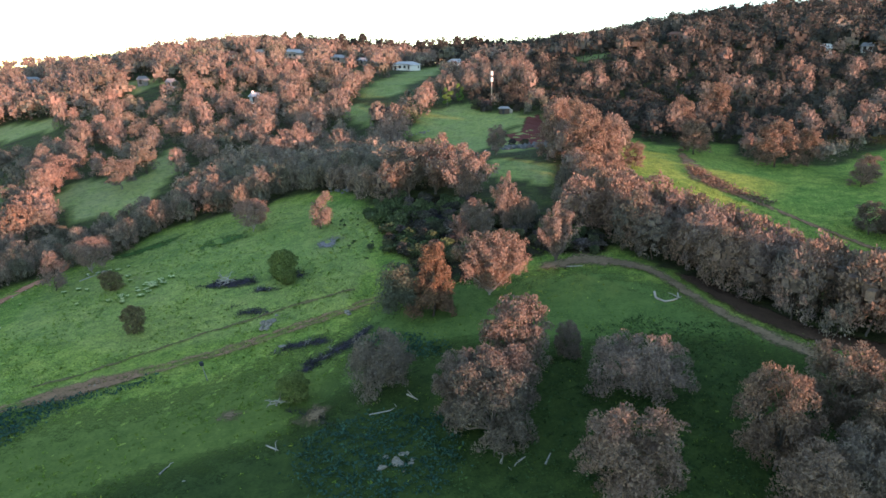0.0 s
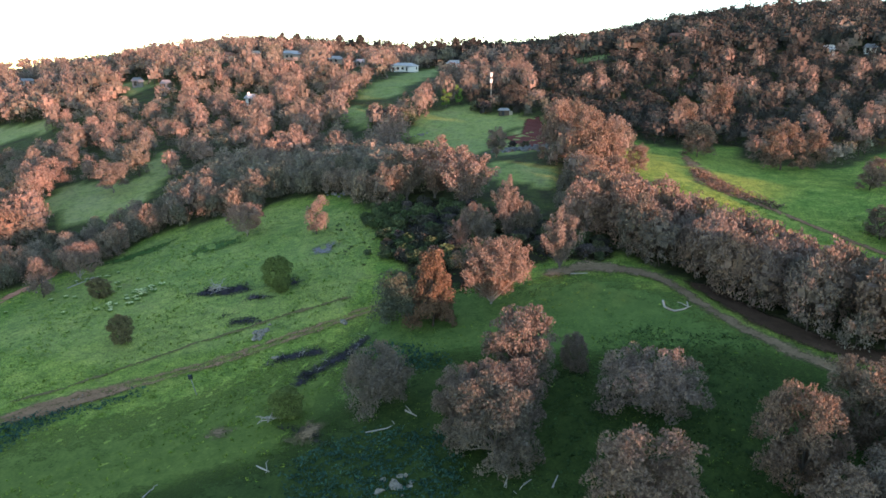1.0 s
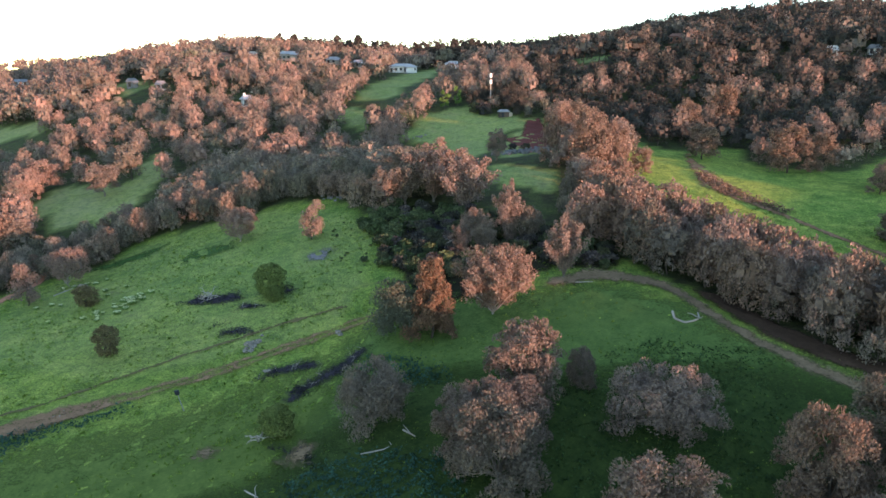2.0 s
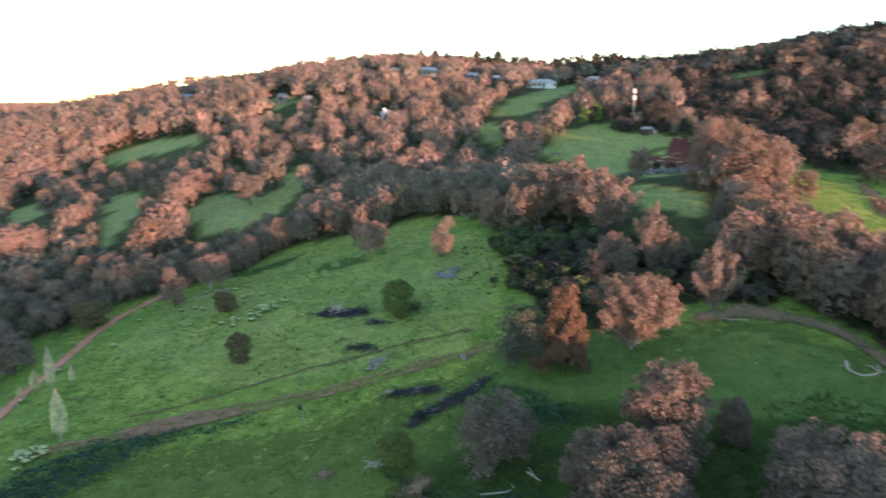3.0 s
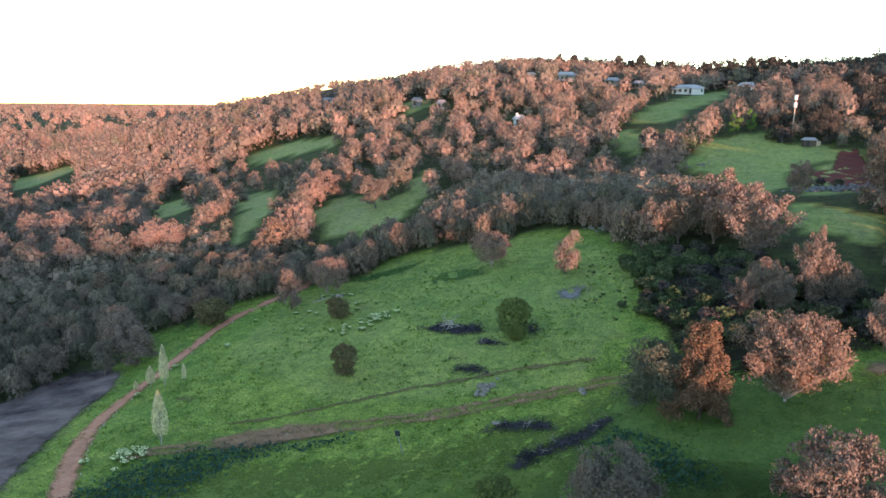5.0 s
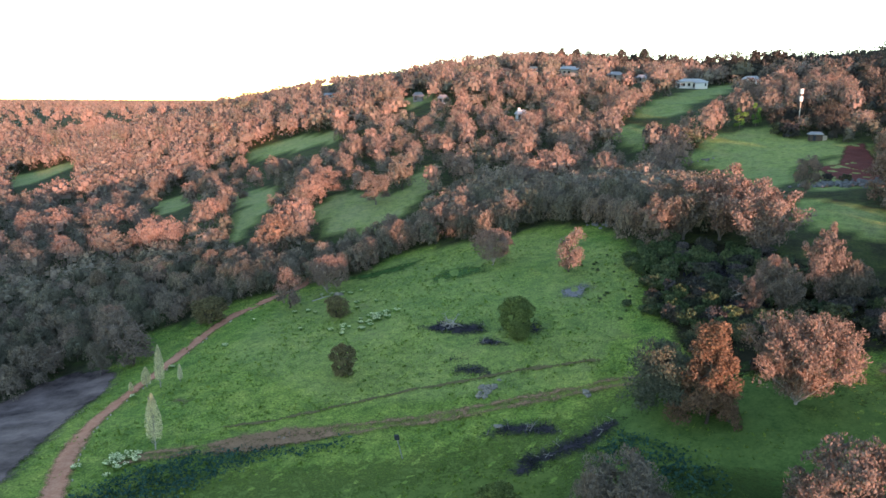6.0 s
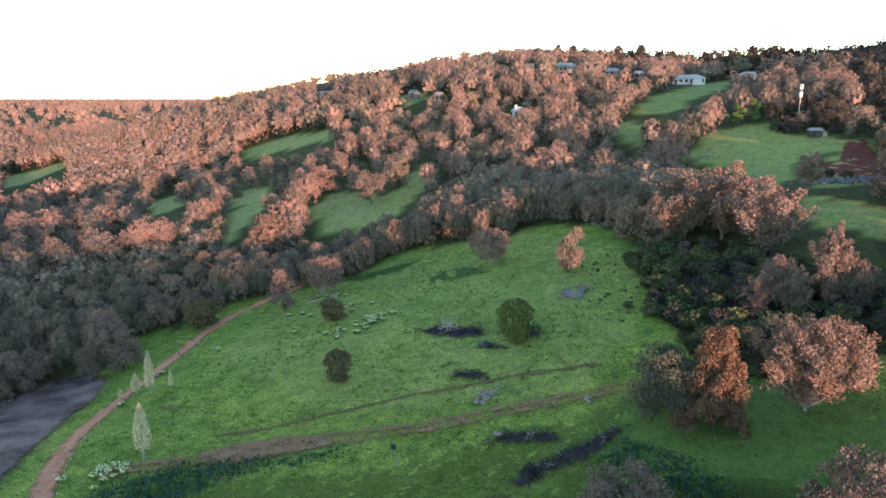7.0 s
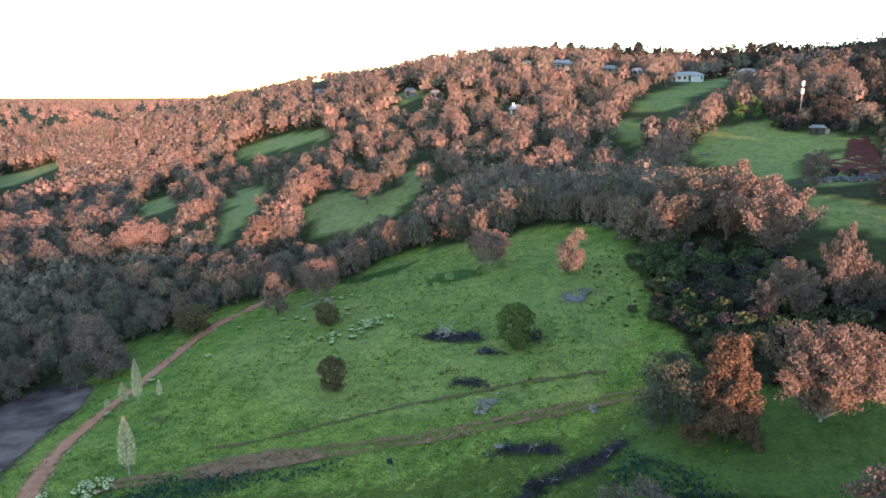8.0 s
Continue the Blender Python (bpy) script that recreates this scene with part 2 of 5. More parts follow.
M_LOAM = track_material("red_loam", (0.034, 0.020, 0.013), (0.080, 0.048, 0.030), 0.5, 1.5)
# Tone between open pasture and the shade sheet; corner falloff put into colour.
M_HALF_SHADE = track_material("half_shade_sward", (0.038, 0.074, 0.018), (0.106, 0.156, 0.040), 0.5, 1.3)
M_RANK = track_material("rank_sward", (0.022, 0.062, 0.014), (0.060, 0.110, 0.030), 0.55, 1.6)
M_STALK = track_material("dead_stalks", (0.085, 0.085, 0.075), (0.190, 0.170, 0.170), 0.75, 1.9)
M_SWARD = track_material("olive_sward", (0.046, 0.078, 0.016), (0.120, 0.158, 0.036), 0.5, 1.3)
M_CLAY = track_material("red_clay", (0.085, 0.024, 0.020), (0.150, 0.048, 0.036), 0.4)
GUM = [(0.0, (0.186, 0.134, 0.106)), (0.2, (0.146, 0.120, 0.094)), (0.4, (0.204, 0.148, 0.118)), (0.6, (0.126, 0.106, 0.080)), (0.8, (0.214, 0.144, 0.112)), (1.0, (0.186, 0.134, 0.106))]
M_GUM = foliage("gum_leaves", GUM)
M_OLIVE = foliage("olive_leaves", [(0.0, (0.098, 0.136, 0.040)), (0.5, (0.134, 0.170, 0.054)), (1.0, (0.098, 0.130, 0.040))], 0.4)
M_RUST = foliage("rusty_gum_leaves", [(0.0, (0.158, 0.086, 0.052)), (0.5, (0.186, 0.104, 0.066)), (1.0, (0.138, 0.090, 0.054))], 0.25)
M_WARM = foliage("warm_gum_leaves", [(0.0, (0.172, 0.116, 0.082)), (0.5, (0.200, 0.136, 0.100)), (1.0, (0.148, 0.110, 0.076))], 0.25)
M_ASHEN = foliage("ashen_gum_leaves", [(0.0, (0.142, 0.108, 0.084)), (0.5, (0.168, 0.124, 0.098)), (1.0, (0.126, 0.104, 0.078))], 0.25)
# Weed colour kept dark; it also stands in for shade under the near trees.
M_WEED_SHADE = foliage("weed_shade_leaves", [(0.0, (0.026, 0.054, 0.018)), (0.5, (0.040, 0.076, 0.024)), (1.0, (0.024, 0.048, 0.018))], 0.5, 0.15)
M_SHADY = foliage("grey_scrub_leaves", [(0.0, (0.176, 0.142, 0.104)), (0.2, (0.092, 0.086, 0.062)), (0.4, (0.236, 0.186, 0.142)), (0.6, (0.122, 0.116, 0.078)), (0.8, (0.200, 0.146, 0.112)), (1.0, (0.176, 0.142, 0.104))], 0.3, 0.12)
M_SAGE = foliage("sage_leaves", [(0.0, (0.092, 0.098, 0.066)), (0.5, (0.116, 0.116, 0.082)), (1.0, (0.092, 0.098, 0.066))], 0.25, 0.12)
# Dark leaves of pines and hut trees; on eastern slopes, shade painted in.
M_DARK_OR_SHADED = foliage("dark_or_shaded_leaves", [(0.0, (0.050, 0.045, 0.037)), (0.4, (0.068, 0.058, 0.048)), (0.7, (0.043, 0.043, 0.035)), (1.0, (0.050, 0.045, 0.037))], 0.3, 0.12)
M_BROWN = foliage("olive_brown_leaves", [(0.0, (0.148, 0.116, 0.056)), (1.0, (0.124, 0.108, 0.056))], 0.35)
M_GREEN = foliage("fresh_leaves", [(0.0, (0.09, 0.17, 0.035)), (1.0, (0.12, 0.20, 0.05))])
M_POPLAR = foliage("poplar_leaves", [(0.0, (0.58, 0.53, 0.30)), (1.0, (0.64, 0.58, 0.36))], 0.3, 0.3)
M_NETTLE = foliage("bracken", [(0.0, (0.024, 0.066, 0.048)), (0.5, (0.034, 0.084, 0.056)), (1.0, (0.020, 0.056, 0.042))], 0.3, 0.15)
M_BROWNWEED = foliage("dead_brush", [(0.0, (0.165, 0.105, 0.072)), (0.5, (0.21, 0.14, 0.10)), (1.0, (0.13, 0.09, 0.06))], 0.4, 0.1)
M_HEATH = foliage("green_scrub_leaves", [(0.0, (0.050, 0.074, 0.030)), (0.4, (0.094, 0.121, 0.054)), (0.7, (0.069, 0.089, 0.047)), (1.0, (0.050, 0.074, 0.030))], 0.4, 0.12)
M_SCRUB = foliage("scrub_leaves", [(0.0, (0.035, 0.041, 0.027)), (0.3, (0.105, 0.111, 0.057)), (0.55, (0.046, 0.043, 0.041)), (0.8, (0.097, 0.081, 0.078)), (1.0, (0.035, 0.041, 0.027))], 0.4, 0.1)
M_TUFT = foliage("grass_blades", [(0.0, (0.080, 0.140, 0.024)), (0.5, (0.125, 0.200, 0.034)), (1.0, (0.195, 0.240, 0.050))], 0.25, 0.3)
M_BARK = plain("pale_bark", (0.135, 0.112, 0.092), 0.85, 2.0, 0.4)
M_PALEBARK = plain("bleached_bark", (0.30, 0.26, 0.22), 0.85, 2.0, 0.3)
M_DARKBARK = plain("dark_bark", (0.075, 0.058, 0.045), 0.9, 2.0, 0.4)
M_DEAD = plain("silver_dead_wood", (0.31, 0.275, 0.235), 0.85, 2.0, 0.25)
M_ROCK = plain("granite", (0.21, 0.185, 0.15), 0.9, 1.5, 0.45, 0.05)
M_WHITE = plain("white_render", (0.66, 0.62, 0.55), 0.7, 0.6, 0.08)
M_CREAM = plain("cream_render", (0.40, 0.33, 0.26), 0.75, 0.6, 0.12)
M_TILE = plain("grey_roof", (0.40, 0.37, 0.35), 0.7, 1.0, 0.2)
M_SLATE = plain("slate_roof", (0.19, 0.18, 0.175), 0.75, 1.0, 0.2)
M_TERRACOTTA = plain("terracotta_roof", (0.24, 0.12, 0.085), 0.75, 1.0, 0.25)
M_GLASS = plain("dark_window", (0.03, 0.035, 0.04), 0.15, 1.0, 0.1)
M_IRON = plain("galvanised_iron", (0.28, 0.27, 0.26), 0.6, 1.0, 0.2, 0.0, 0.3)
M_CHAR = foliage("charred_stubble", [(0.0, (0.016, 0.016, 0.020)), (0.6, (0.028, 0.026, 0.034)), (0.9, (0.05, 0.045, 0.045)), (1.0, (0.03, 0.03, 0.035))], 0.6, 0.05)
M_RUBBLE = plain("broken_masonry", (0.15, 0.145, 0.14), 0.9, 1.5, 0.45, 0.05)
M_PETAL = foliage("white_petals", [(0.0, (0.60, 0.60, 0.34)), (1.0, (0.48, 0.52, 0.26))], 0.3, 0.2)


# ---------------------------------------------------------------- mesh helpers
def mesh_of(name, verts, faces, mat, tint=None, smooth=False):
    """A mesh from arrays: verts (n, 3), faces (m, 3 or 4)."""
    verts, faces = np.asarray(verts, np.float32), np.asarray(faces, np.int32)
    me = bpy.data.meshes.new(name)
    k = faces.shape[1]
    me.vertices.add(len(verts))
    me.vertices.foreach_set("co", verts.ravel())
    me.loops.add(faces.size)
    me.loops.foreach_set("vertex_index", faces.ravel())
    me.polygons.add(len(faces))
    me.polygons.foreach_set("loop_start", np.arange(0, faces.size, k, dtype=np.int32))
    me.polygons.foreach_set("loop_total", np.full(len(faces), k, np.int32))
    me.update(calc_edges=True)
    me.polygons.foreach_set("use_smooth", np.full(len(faces), smooth))
    if tint is not None:
        at = me.attributes.new("tint", 'FLOAT', 'POINT')
        at.data.foreach_set("value", np.broadcast_to(np.asarray(tint, np.float32), len(verts)).copy())
    me.materials.append(mat)
    return me


def part(name, me, parent, label=""):
    ob = new(name, me)
    ob.parent = parent
    if label:
        ob["label"] = label
    return ob


def thing(name, label, category, group="", m=None):
    ob = new(name)
    ob.empty_display_size = 0.2
    tagged(ob, label, category, group)
    if m is not None:
        ob.matrix_basis = m
    return ob


def unit(v):
    return v / np.maximum(np.linalg.norm(v, axis=-1, keepdims=True), 1e-6)


def leaf_quads(rng, centre, normal, size, slim=0.6, droop=0.0):
    """One small rhombic leaf spray at each centre."""
    n = len(centre)
    r = rng.normal(size=(n, 3))
    r[:, 2] -= droop
    t = unit(np.cross(normal, np.cross(r, normal)))
    b = unit(np.cross(normal, t))
    s = (size * rng.uniform(0.6, 1.35, n))[:, None]
    v = np.stack([centre + t * s, centre + b * s * slim, centre - t * s, centre - b * s * slim], 1)
    return v


def quads_mesh(name, v, mat, tint=0.0, soft=None, lumps=None):
    """Leaf quads; soft gives the rounded normal of the foliage mass at each leaf; lumps (verts, faces, tints, normals) the dense hearts."""
    v = np.asarray(v).reshape(-1, 4, 3)
    if np.ndim(tint) and len(tint) == len(v):
        tint = np.repeat(tint, 4)
    co, faces = v.reshape(-1, 3), np.arange(len(v) * 4).reshape(-1, 4)
    if soft is not None:
        soft = np.repeat(soft, 4, axis=0)
    if lumps is not None:
        faces = np.concatenate([faces, lumps[1] + len(co)])
        co, tint, soft = np.concatenate([co, lumps[0]]), np.concatenate([tint, lumps[2]]), np.concatenate([soft, lumps[3]])
    me = mesh_of(name, co, faces, mat, tint)
    if soft is not None:
        at_ = me.attributes.new("custom_normal", 'FLOAT_VECTOR', 'POINT')
        at_.data.foreach_set("vector", soft.astype(np.float32).ravel())
        me.update()
    return me


def tubes(segments, sides=5):
    """Tapered tubes along polylines: a list of (points (n, 3), radii (n,))."""
    vs, fs, off = [], [], 0
    for pts, rad in segments:
        pts = np.asarray(pts, float)
        d = unit(np.gradient(pts, axis=0))
        a = unit(np.cross(d, np.array([0.31, 0.87, 0.2])))
        b = np.cross(d, a)
        ang = np.arange(sides) * 2 * np.pi / sides
        ring = pts[:, None] + (a[:, None] * np.cos(ang)[None, :, None] + b[:, None] * np.sin(ang)[None, :, None]) * np.asarray(rad)[:, None, None]
        vs.append(ring.reshape(-1, 3))
        i = np.arange(len(pts) - 1)[:, None] * sides + np.arange(sides)[None]
        j = np.arange(len(pts) - 1)[:, None] * sides + (np.arange(sides)[None] + 1) % sides
        fs.append((np.stack([i, j, j + sides, i + sides], -1) + off).reshape(-1, 4))
        off += len(pts) * sides
    return np.concatenate(vs), np.concatenate(fs)


def bent(p, q, rng, n=5, sag=0.08):
    """A slightly crooked line from p to q."""
    p, q = np.asarray(p, float), np.asarray(q, float)
    t = np.linspace(0, 1, n)[:, None]
    line = p + (q - p) * t
    wob = rng.normal(size=(n, 3)) * np.linalg.norm(q - p) * sag
    wob[0] = wob[-1] = 0
    return line + wob


def sphere_dirs(rng, n):
    return unit(rng.normal(size=(n, 3)))


def sprays(rng, puffs, radii, per, size, slim=0.45, dome=1.0):
    """Leaf sprays that clothe rounded puffs of foliage, pointing up and outwards; gives the leaves and the rounded normals of the mass."""
    n = len(puffs)
    r = np.asarray(radii)[:, None, None]
    d = sphere_dirs(rng, n * per).reshape(n, per, 3)
    d[..., 2] = np.where(d[..., 2] < -0.5, -d[..., 2], d[..., 2])
    p = puffs[:, None] + d * r * rng.uniform(0.82, 1.1, (n, per, 1)) * np.array([1, 1, 1.12])
    middle = np.mean(puffs, 0) * np.array([1, 1, 0.75])
    mass = unit(unit(p - middle) * dome + d * 1.05)
    along = unit(d * 0.55 + np.array([0, 0, 0.6]) + rng.normal(size=d.shape) * 0.4)
    face = mass + rng.normal(size=d.shape) * 0.4
    face = unit(face - along * (face * along).sum(-1, keepdims=True))
    face = np.where((face * mass).sum(-1, keepdims=True) < 0, -face, face)
    side = np.cross(face, along)
    s = size * rng.uniform(0.55, 1.35, (n, per, 1))
    v = np.stack([p + along * s, p + side * s * slim, p - along * s, p - side * s * slim], 2)
    return v.reshape(-1, 4, 3), unit(mass + 0.15 * face).reshape(-1, 3)


def lump_cage(cuts):
    """A rounded cube, open below, each side cut into cuts x cuts quads."""
    pts, faces = {}, []
    for axis in range(3):
        for side in (-1, 1):
            if axis == 2 and side == -1:
                continue
            for i in range(cuts):
                for j in range(cuts):
                    quad = []
                    for a, b in ((i, j), (i + 1, j), (i + 1, j + 1), (i, j + 1)):
                        p = [0, 0, 0]
                        p[axis], p[(axis + 1) % 3], p[(axis + 2) % 3] = side, 2 * a / cuts - 1, 2 * b / cuts - 1
                        quad.append(pts.setdefault(tuple(p), len(pts)))
                    faces.append(quad if side == 1 else quad[::-1])
    return unit(np.array(list(pts), float)), np.array(faces)


BLOCK = lump_cage(1)


def hearts(rng, centres, radii, cage):
    """Uneven dense lumps inside the puffs of a crown: verts, faces, normals."""
    m, n = len(cage[0]), len(centres)
    middle = np.mean(centres, 0) * np.array([1, 1, 0.75])
    v = centres[:, None] + cage[0][None] * (np.asarray(radii)[:, None] * rng.uniform(0.75, 1.15, (n, m)))[..., None] * np.array([1, 1, 1.12])
    f = cage[1][None] + (np.arange(n) * m)[:, None, None]
    return v.reshape(-1, 3), f.reshape(-1, 4), unit(cage[0][None] * 0.75 + unit(v - middle)).reshape(-1, 3)


def crown_mesh(leaves, mat, heart):
    n = len(leaves[0])
    return quads_mesh("crown", leaves[0], mat, np.zeros(4 * n), leaves[1], (heart[0], heart[1], np.zeros(len(heart[0])), heart[2]))


def gum_shape(rng, h, r, n, fork=0.35, clump=0.2, low=0.1, heads=6, vase=0.0, cone=0.0):
    """Clump centres and sizes of an uneven gum crown built of several heads, with the limbs that carry them."""
    top = h * 0.97
    a0 = rng.uniform(0, 6.28)
    hc, hr = [], []
    for k in range(heads):
        a = a0 + k * 2.4 + rng.uniform(-0.35, 0.35)
        z = min(1.0, max(0.0, ((k + 0.4) / heads) ** (1.15 - 0.4 * vase) + rng.uniform(-0.05, 0.05)))
        rad = r * rng.uniform(0.36, 0.48) * (1 - 0.45 * cone * z)
        q = (r - rad) * (1.05 * math.sqrt(max(0.05, 1 - ((z - 0.3) / 0.8) ** 2)) * (1 - vase) + vase * (0.25 + 0.75 * z)) * rng.uniform(0.7, 1.05) * (1 - cone * z * 0.85)
        hz = h * low + rad * 0.45 + (top - h * low - rad * 1.15) * z
        hc.append((math.cos(a) * q, math.sin(a) * q, hz))
        hr.append(rad * (1 - 0.25 * vase * (1 - z)))
    hc, hr = np.array(hc), np.array(hr)
    which = np.arange(n) % heads
    d = sphere_dirs(rng, n)
    d[:, 2] = np.where(d[:, 2] < -0.6, -d[:, 2], d[:, 2])
    c = hc[which] + d * (hr[which] * rng.uniform(0.35, 0.92, n))[:, None]
    rr = r * clump * rng.uniform(0.65, 1.3, n)
    c[:, 2] = np.clip(c[:, 2], h * 0.06, top - rr * 0.5)
    lean = rng.normal(size=2) * h * 0.03
    f = np.array([lean[0], lean[1], h * fork])
    segs = [(bent((0, 0, -0.4), f, rng, 5, 0.03), np.linspace(h * 0.017, h * 0.012, 5))]
    for k in range(heads):
        segs.append((bent(f, hc[k], rng, 4, 0.06), np.linspace(h * 0.010, h * 0.005, 4)))
    for i in range(n):
        segs.append((bent(hc[which[i]], c[i], rng, 3, 0.07), np.linspace(h * 0.004, h * 0.0012, 3)))
    return c, rr, segs, hc, hr * 0.2


def dome_shape(rng, h, r, n, low=0.12, clump=0.16, lobes=6, fork=0.3, deep=0.3, skirt=0.7):
    """Puffs over a rounded, lobed crown, with the limbs that carry its lobes."""
    zc, rz = h * (0.5 + low * 0.5), h * (0.5 - low * 0.5)
    a = rng.uniform(0, 6.28) + np.arange(lobes) * 2.4
    up = np.linspace(-0.7 * skirt, 0.92, lobes) + rng.uniform(-0.08, 0.08, lobes)
    ld = unit(np.stack([np.cos(a) * np.sqrt(1 - np.clip(up, -1, 1) ** 2), np.sin(a) * np.sqrt(1 - np.clip(up, -1, 1) ** 2), up], 1))
    reach = rng.uniform(0.82, 1.1, lobes)
    d = sphere_dirs(rng, n)
    d[:, 2] = np.where(d[:, 2] < -0.85, -d[:, 2], d[:, 2])
    flat = np.hypot(d[:, 0], d[:, 1])
    wide = np.where(d[:, 2] < 0, flat + (1 - flat) * skirt, flat) / np.maximum(flat, 0.05)
    near = (np.exp(-((1 - d @ ld.T) / 0.16)) * reach[None]).max(1)
    shell = (1 - deep + deep * near) * rng.uniform(0.8, 1.0, n)
    d = d * np.stack([wide, wide, np.ones(n)], 1)
    size = np.array([r, r, rz])
    rr = r * clump * rng.uniform(0.7, 1.3, n)
    c = np.array([0, 0, zc]) + d * shell[:, None] * (size * np.array([1.1, 1.1, 1.03]) - np.array([1, 1, 0.9]) * r * clump)
    drop = (zc - h * (low + 0.05)) / (zc - c[:, 2].min())
    c[:, 2] = np.where(c[:, 2] < zc, zc - (zc - c[:, 2]) * drop, c[:, 2])
    lc = np.array([0, 0, zc]) + ld * (size * 0.5) * reach[:, None]
    f = np.array([*(rng.normal(size=2) * h * 0.03), h * fork])
    segs = [(bent((0, 0, -0.4), f, rng, 5, 0.03), np.linspace(h * 0.018, h * 0.013, 5))]
    for k in range(lobes):
        segs.append((bent(f, lc[k] * np.array([1.25, 1.25, 1.1]), rng, 4, 0.07), np.linspace(h * 0.010, h * 0.004, 4)))
    return c, rr, segs, np.concatenate([lc, [[0, 0, zc]]]), np.append(np.full(lobes, r * 0.27), min(r, rz) * 0.5)


def fan_shape(rng, h, r, n, stems=26, clump=0.09, lean=0.0, bare=0.3):
    """Many slender stems that fan out from one foot, each feathered with puffs along its upper part."""
    a = np.arange(stems) * 2.4 + rng.uniform(-0.3, 0.3, stems)
    s = np.sqrt((np.arange(stems) + 0.5) / stems)
    tips = np.stack([np.cos(a) * s * r + lean * h, np.sin(a) * s * r, h * (0.97 - 0.42 * s ** 2) * rng.uniform(0.88, 1.02, stems)], 1)
    segs = [(bent((0, 0, -0.4), (0, 0, h * 0.05), rng, 3, 0.02), np.linspace(h * 0.02, h * 0.016, 3))]
    for t in tips:
        mid = t * np.array([0.42, 0.42, 0.5])
        line = np.concatenate([bent((0, 0, h * 0.03), mid, rng, 4, 0.03), bent(mid, t, rng, 5, 0.03)[1:]])
        segs.append((line, np.linspace(h * 0.009, h * 0.002, len(line))))
    which = np.arange(n) % stems
    u = bare + (1 - bare) * rng.uniform(0, 1, n) ** 0.75
    c = np.empty((n, 3))
    for k in range(3):
        c[:, k] = [np.interp(v, np.linspace(0, 1, 8), segs[1 + w][0][:, k]) for v, w in zip(u, which)]
    c = c + rng.normal(size=(n, 3)) * r * 0.06
    rr = r * clump * rng.uniform(0.7, 1.3, n)
    c[:, 2] = np.clip(c[:, 2], rr * 1.1, h)
    return c, rr, segs, tips * np.array([0.6, 0.6, 0.65]), np.full(stems, r * 0.05)


def gum_tree(seed, label, h=10.0, r=4.0, n=26, leaves=110, size=0.30, mat=None, bark=None, group="gum trees", name="gum_tree", category="tree", sides=5, twigs=1, shape=gum_shape, **kw):
    rng = np.random.default_rng(seed)
    c, rr, segs, hc, hr = shape(rng, h, r, n, **kw)
    root = thing(name, label, category, group)
    keep = 1 + kw.get("heads", 6)
    v, f = tubes(segs[:keep] + segs[keep::twigs], sides)
    part("trunk", mesh_of("trunk", v, f, bark or M_BARK, None, True), root)
    part("crown", crown_mesh(sprays(rng, c, rr, leaves, size), mat or M_GUM, hearts(rng, np.concatenate([hc, c]), np.concatenate([hr * 0.75, rr * 0.32]), BLOCK)), root)
    return root


def bush(seed, label, h=4.0, r=2.0, n=22, leaves=110, size=0.18, mat=None, name="bush", category="bush", group="bushes", cone=0.0):
    """A dense shrub, leafy to the ground."""
    rng = np.random.default_rng(seed)
    c, rr, _, hc, hr = dome_shape(rng, h, r, n, low=0.0, clump=0.17, lobes=8, deep=0.4, skirt=0.3)
    c[:, :2] *= (1 - cone * c[:, 2:] / h)
    rr *= min(1.0, 0.75 * h / r)
    root = thing(name, label, category, group)
    segs = [(bent((0, 0, -0.2), (q * np.array([0.9, 0.9, 1])), rng, 4, 0.08), np.linspace(h * 0.02, h * 0.004, 4)) for q in hc]
    v, f = tubes(segs, 4)
    part("stem", mesh_of("stem", v, f, M_DARKBARK, None, True), root)
    part("crown", crown_mesh(sprays(rng, c, rr, leaves, size, 0.5, 1.2), mat or M_OLIVE, hearts(rng, hc * np.array([0.85, 0.85, 0.92]), hr * 0.62, BLOCK)), root)
    return root


def at(x, y, sx=1.0, sz=1.0, turn=0.0, dz=0.0):
    return pose(x, y, z_at(x, y) + dz, 0, 0, turn) @ Matrix.Diagonal((sx, sx, sz, 1))


def plant(proto, spots):
    """Copies of proto at the poses; proto itself takes the first."""
    for m in spots[1:]:
        copy_thing(proto, m)
    proto.matrix_basis = spots[0]


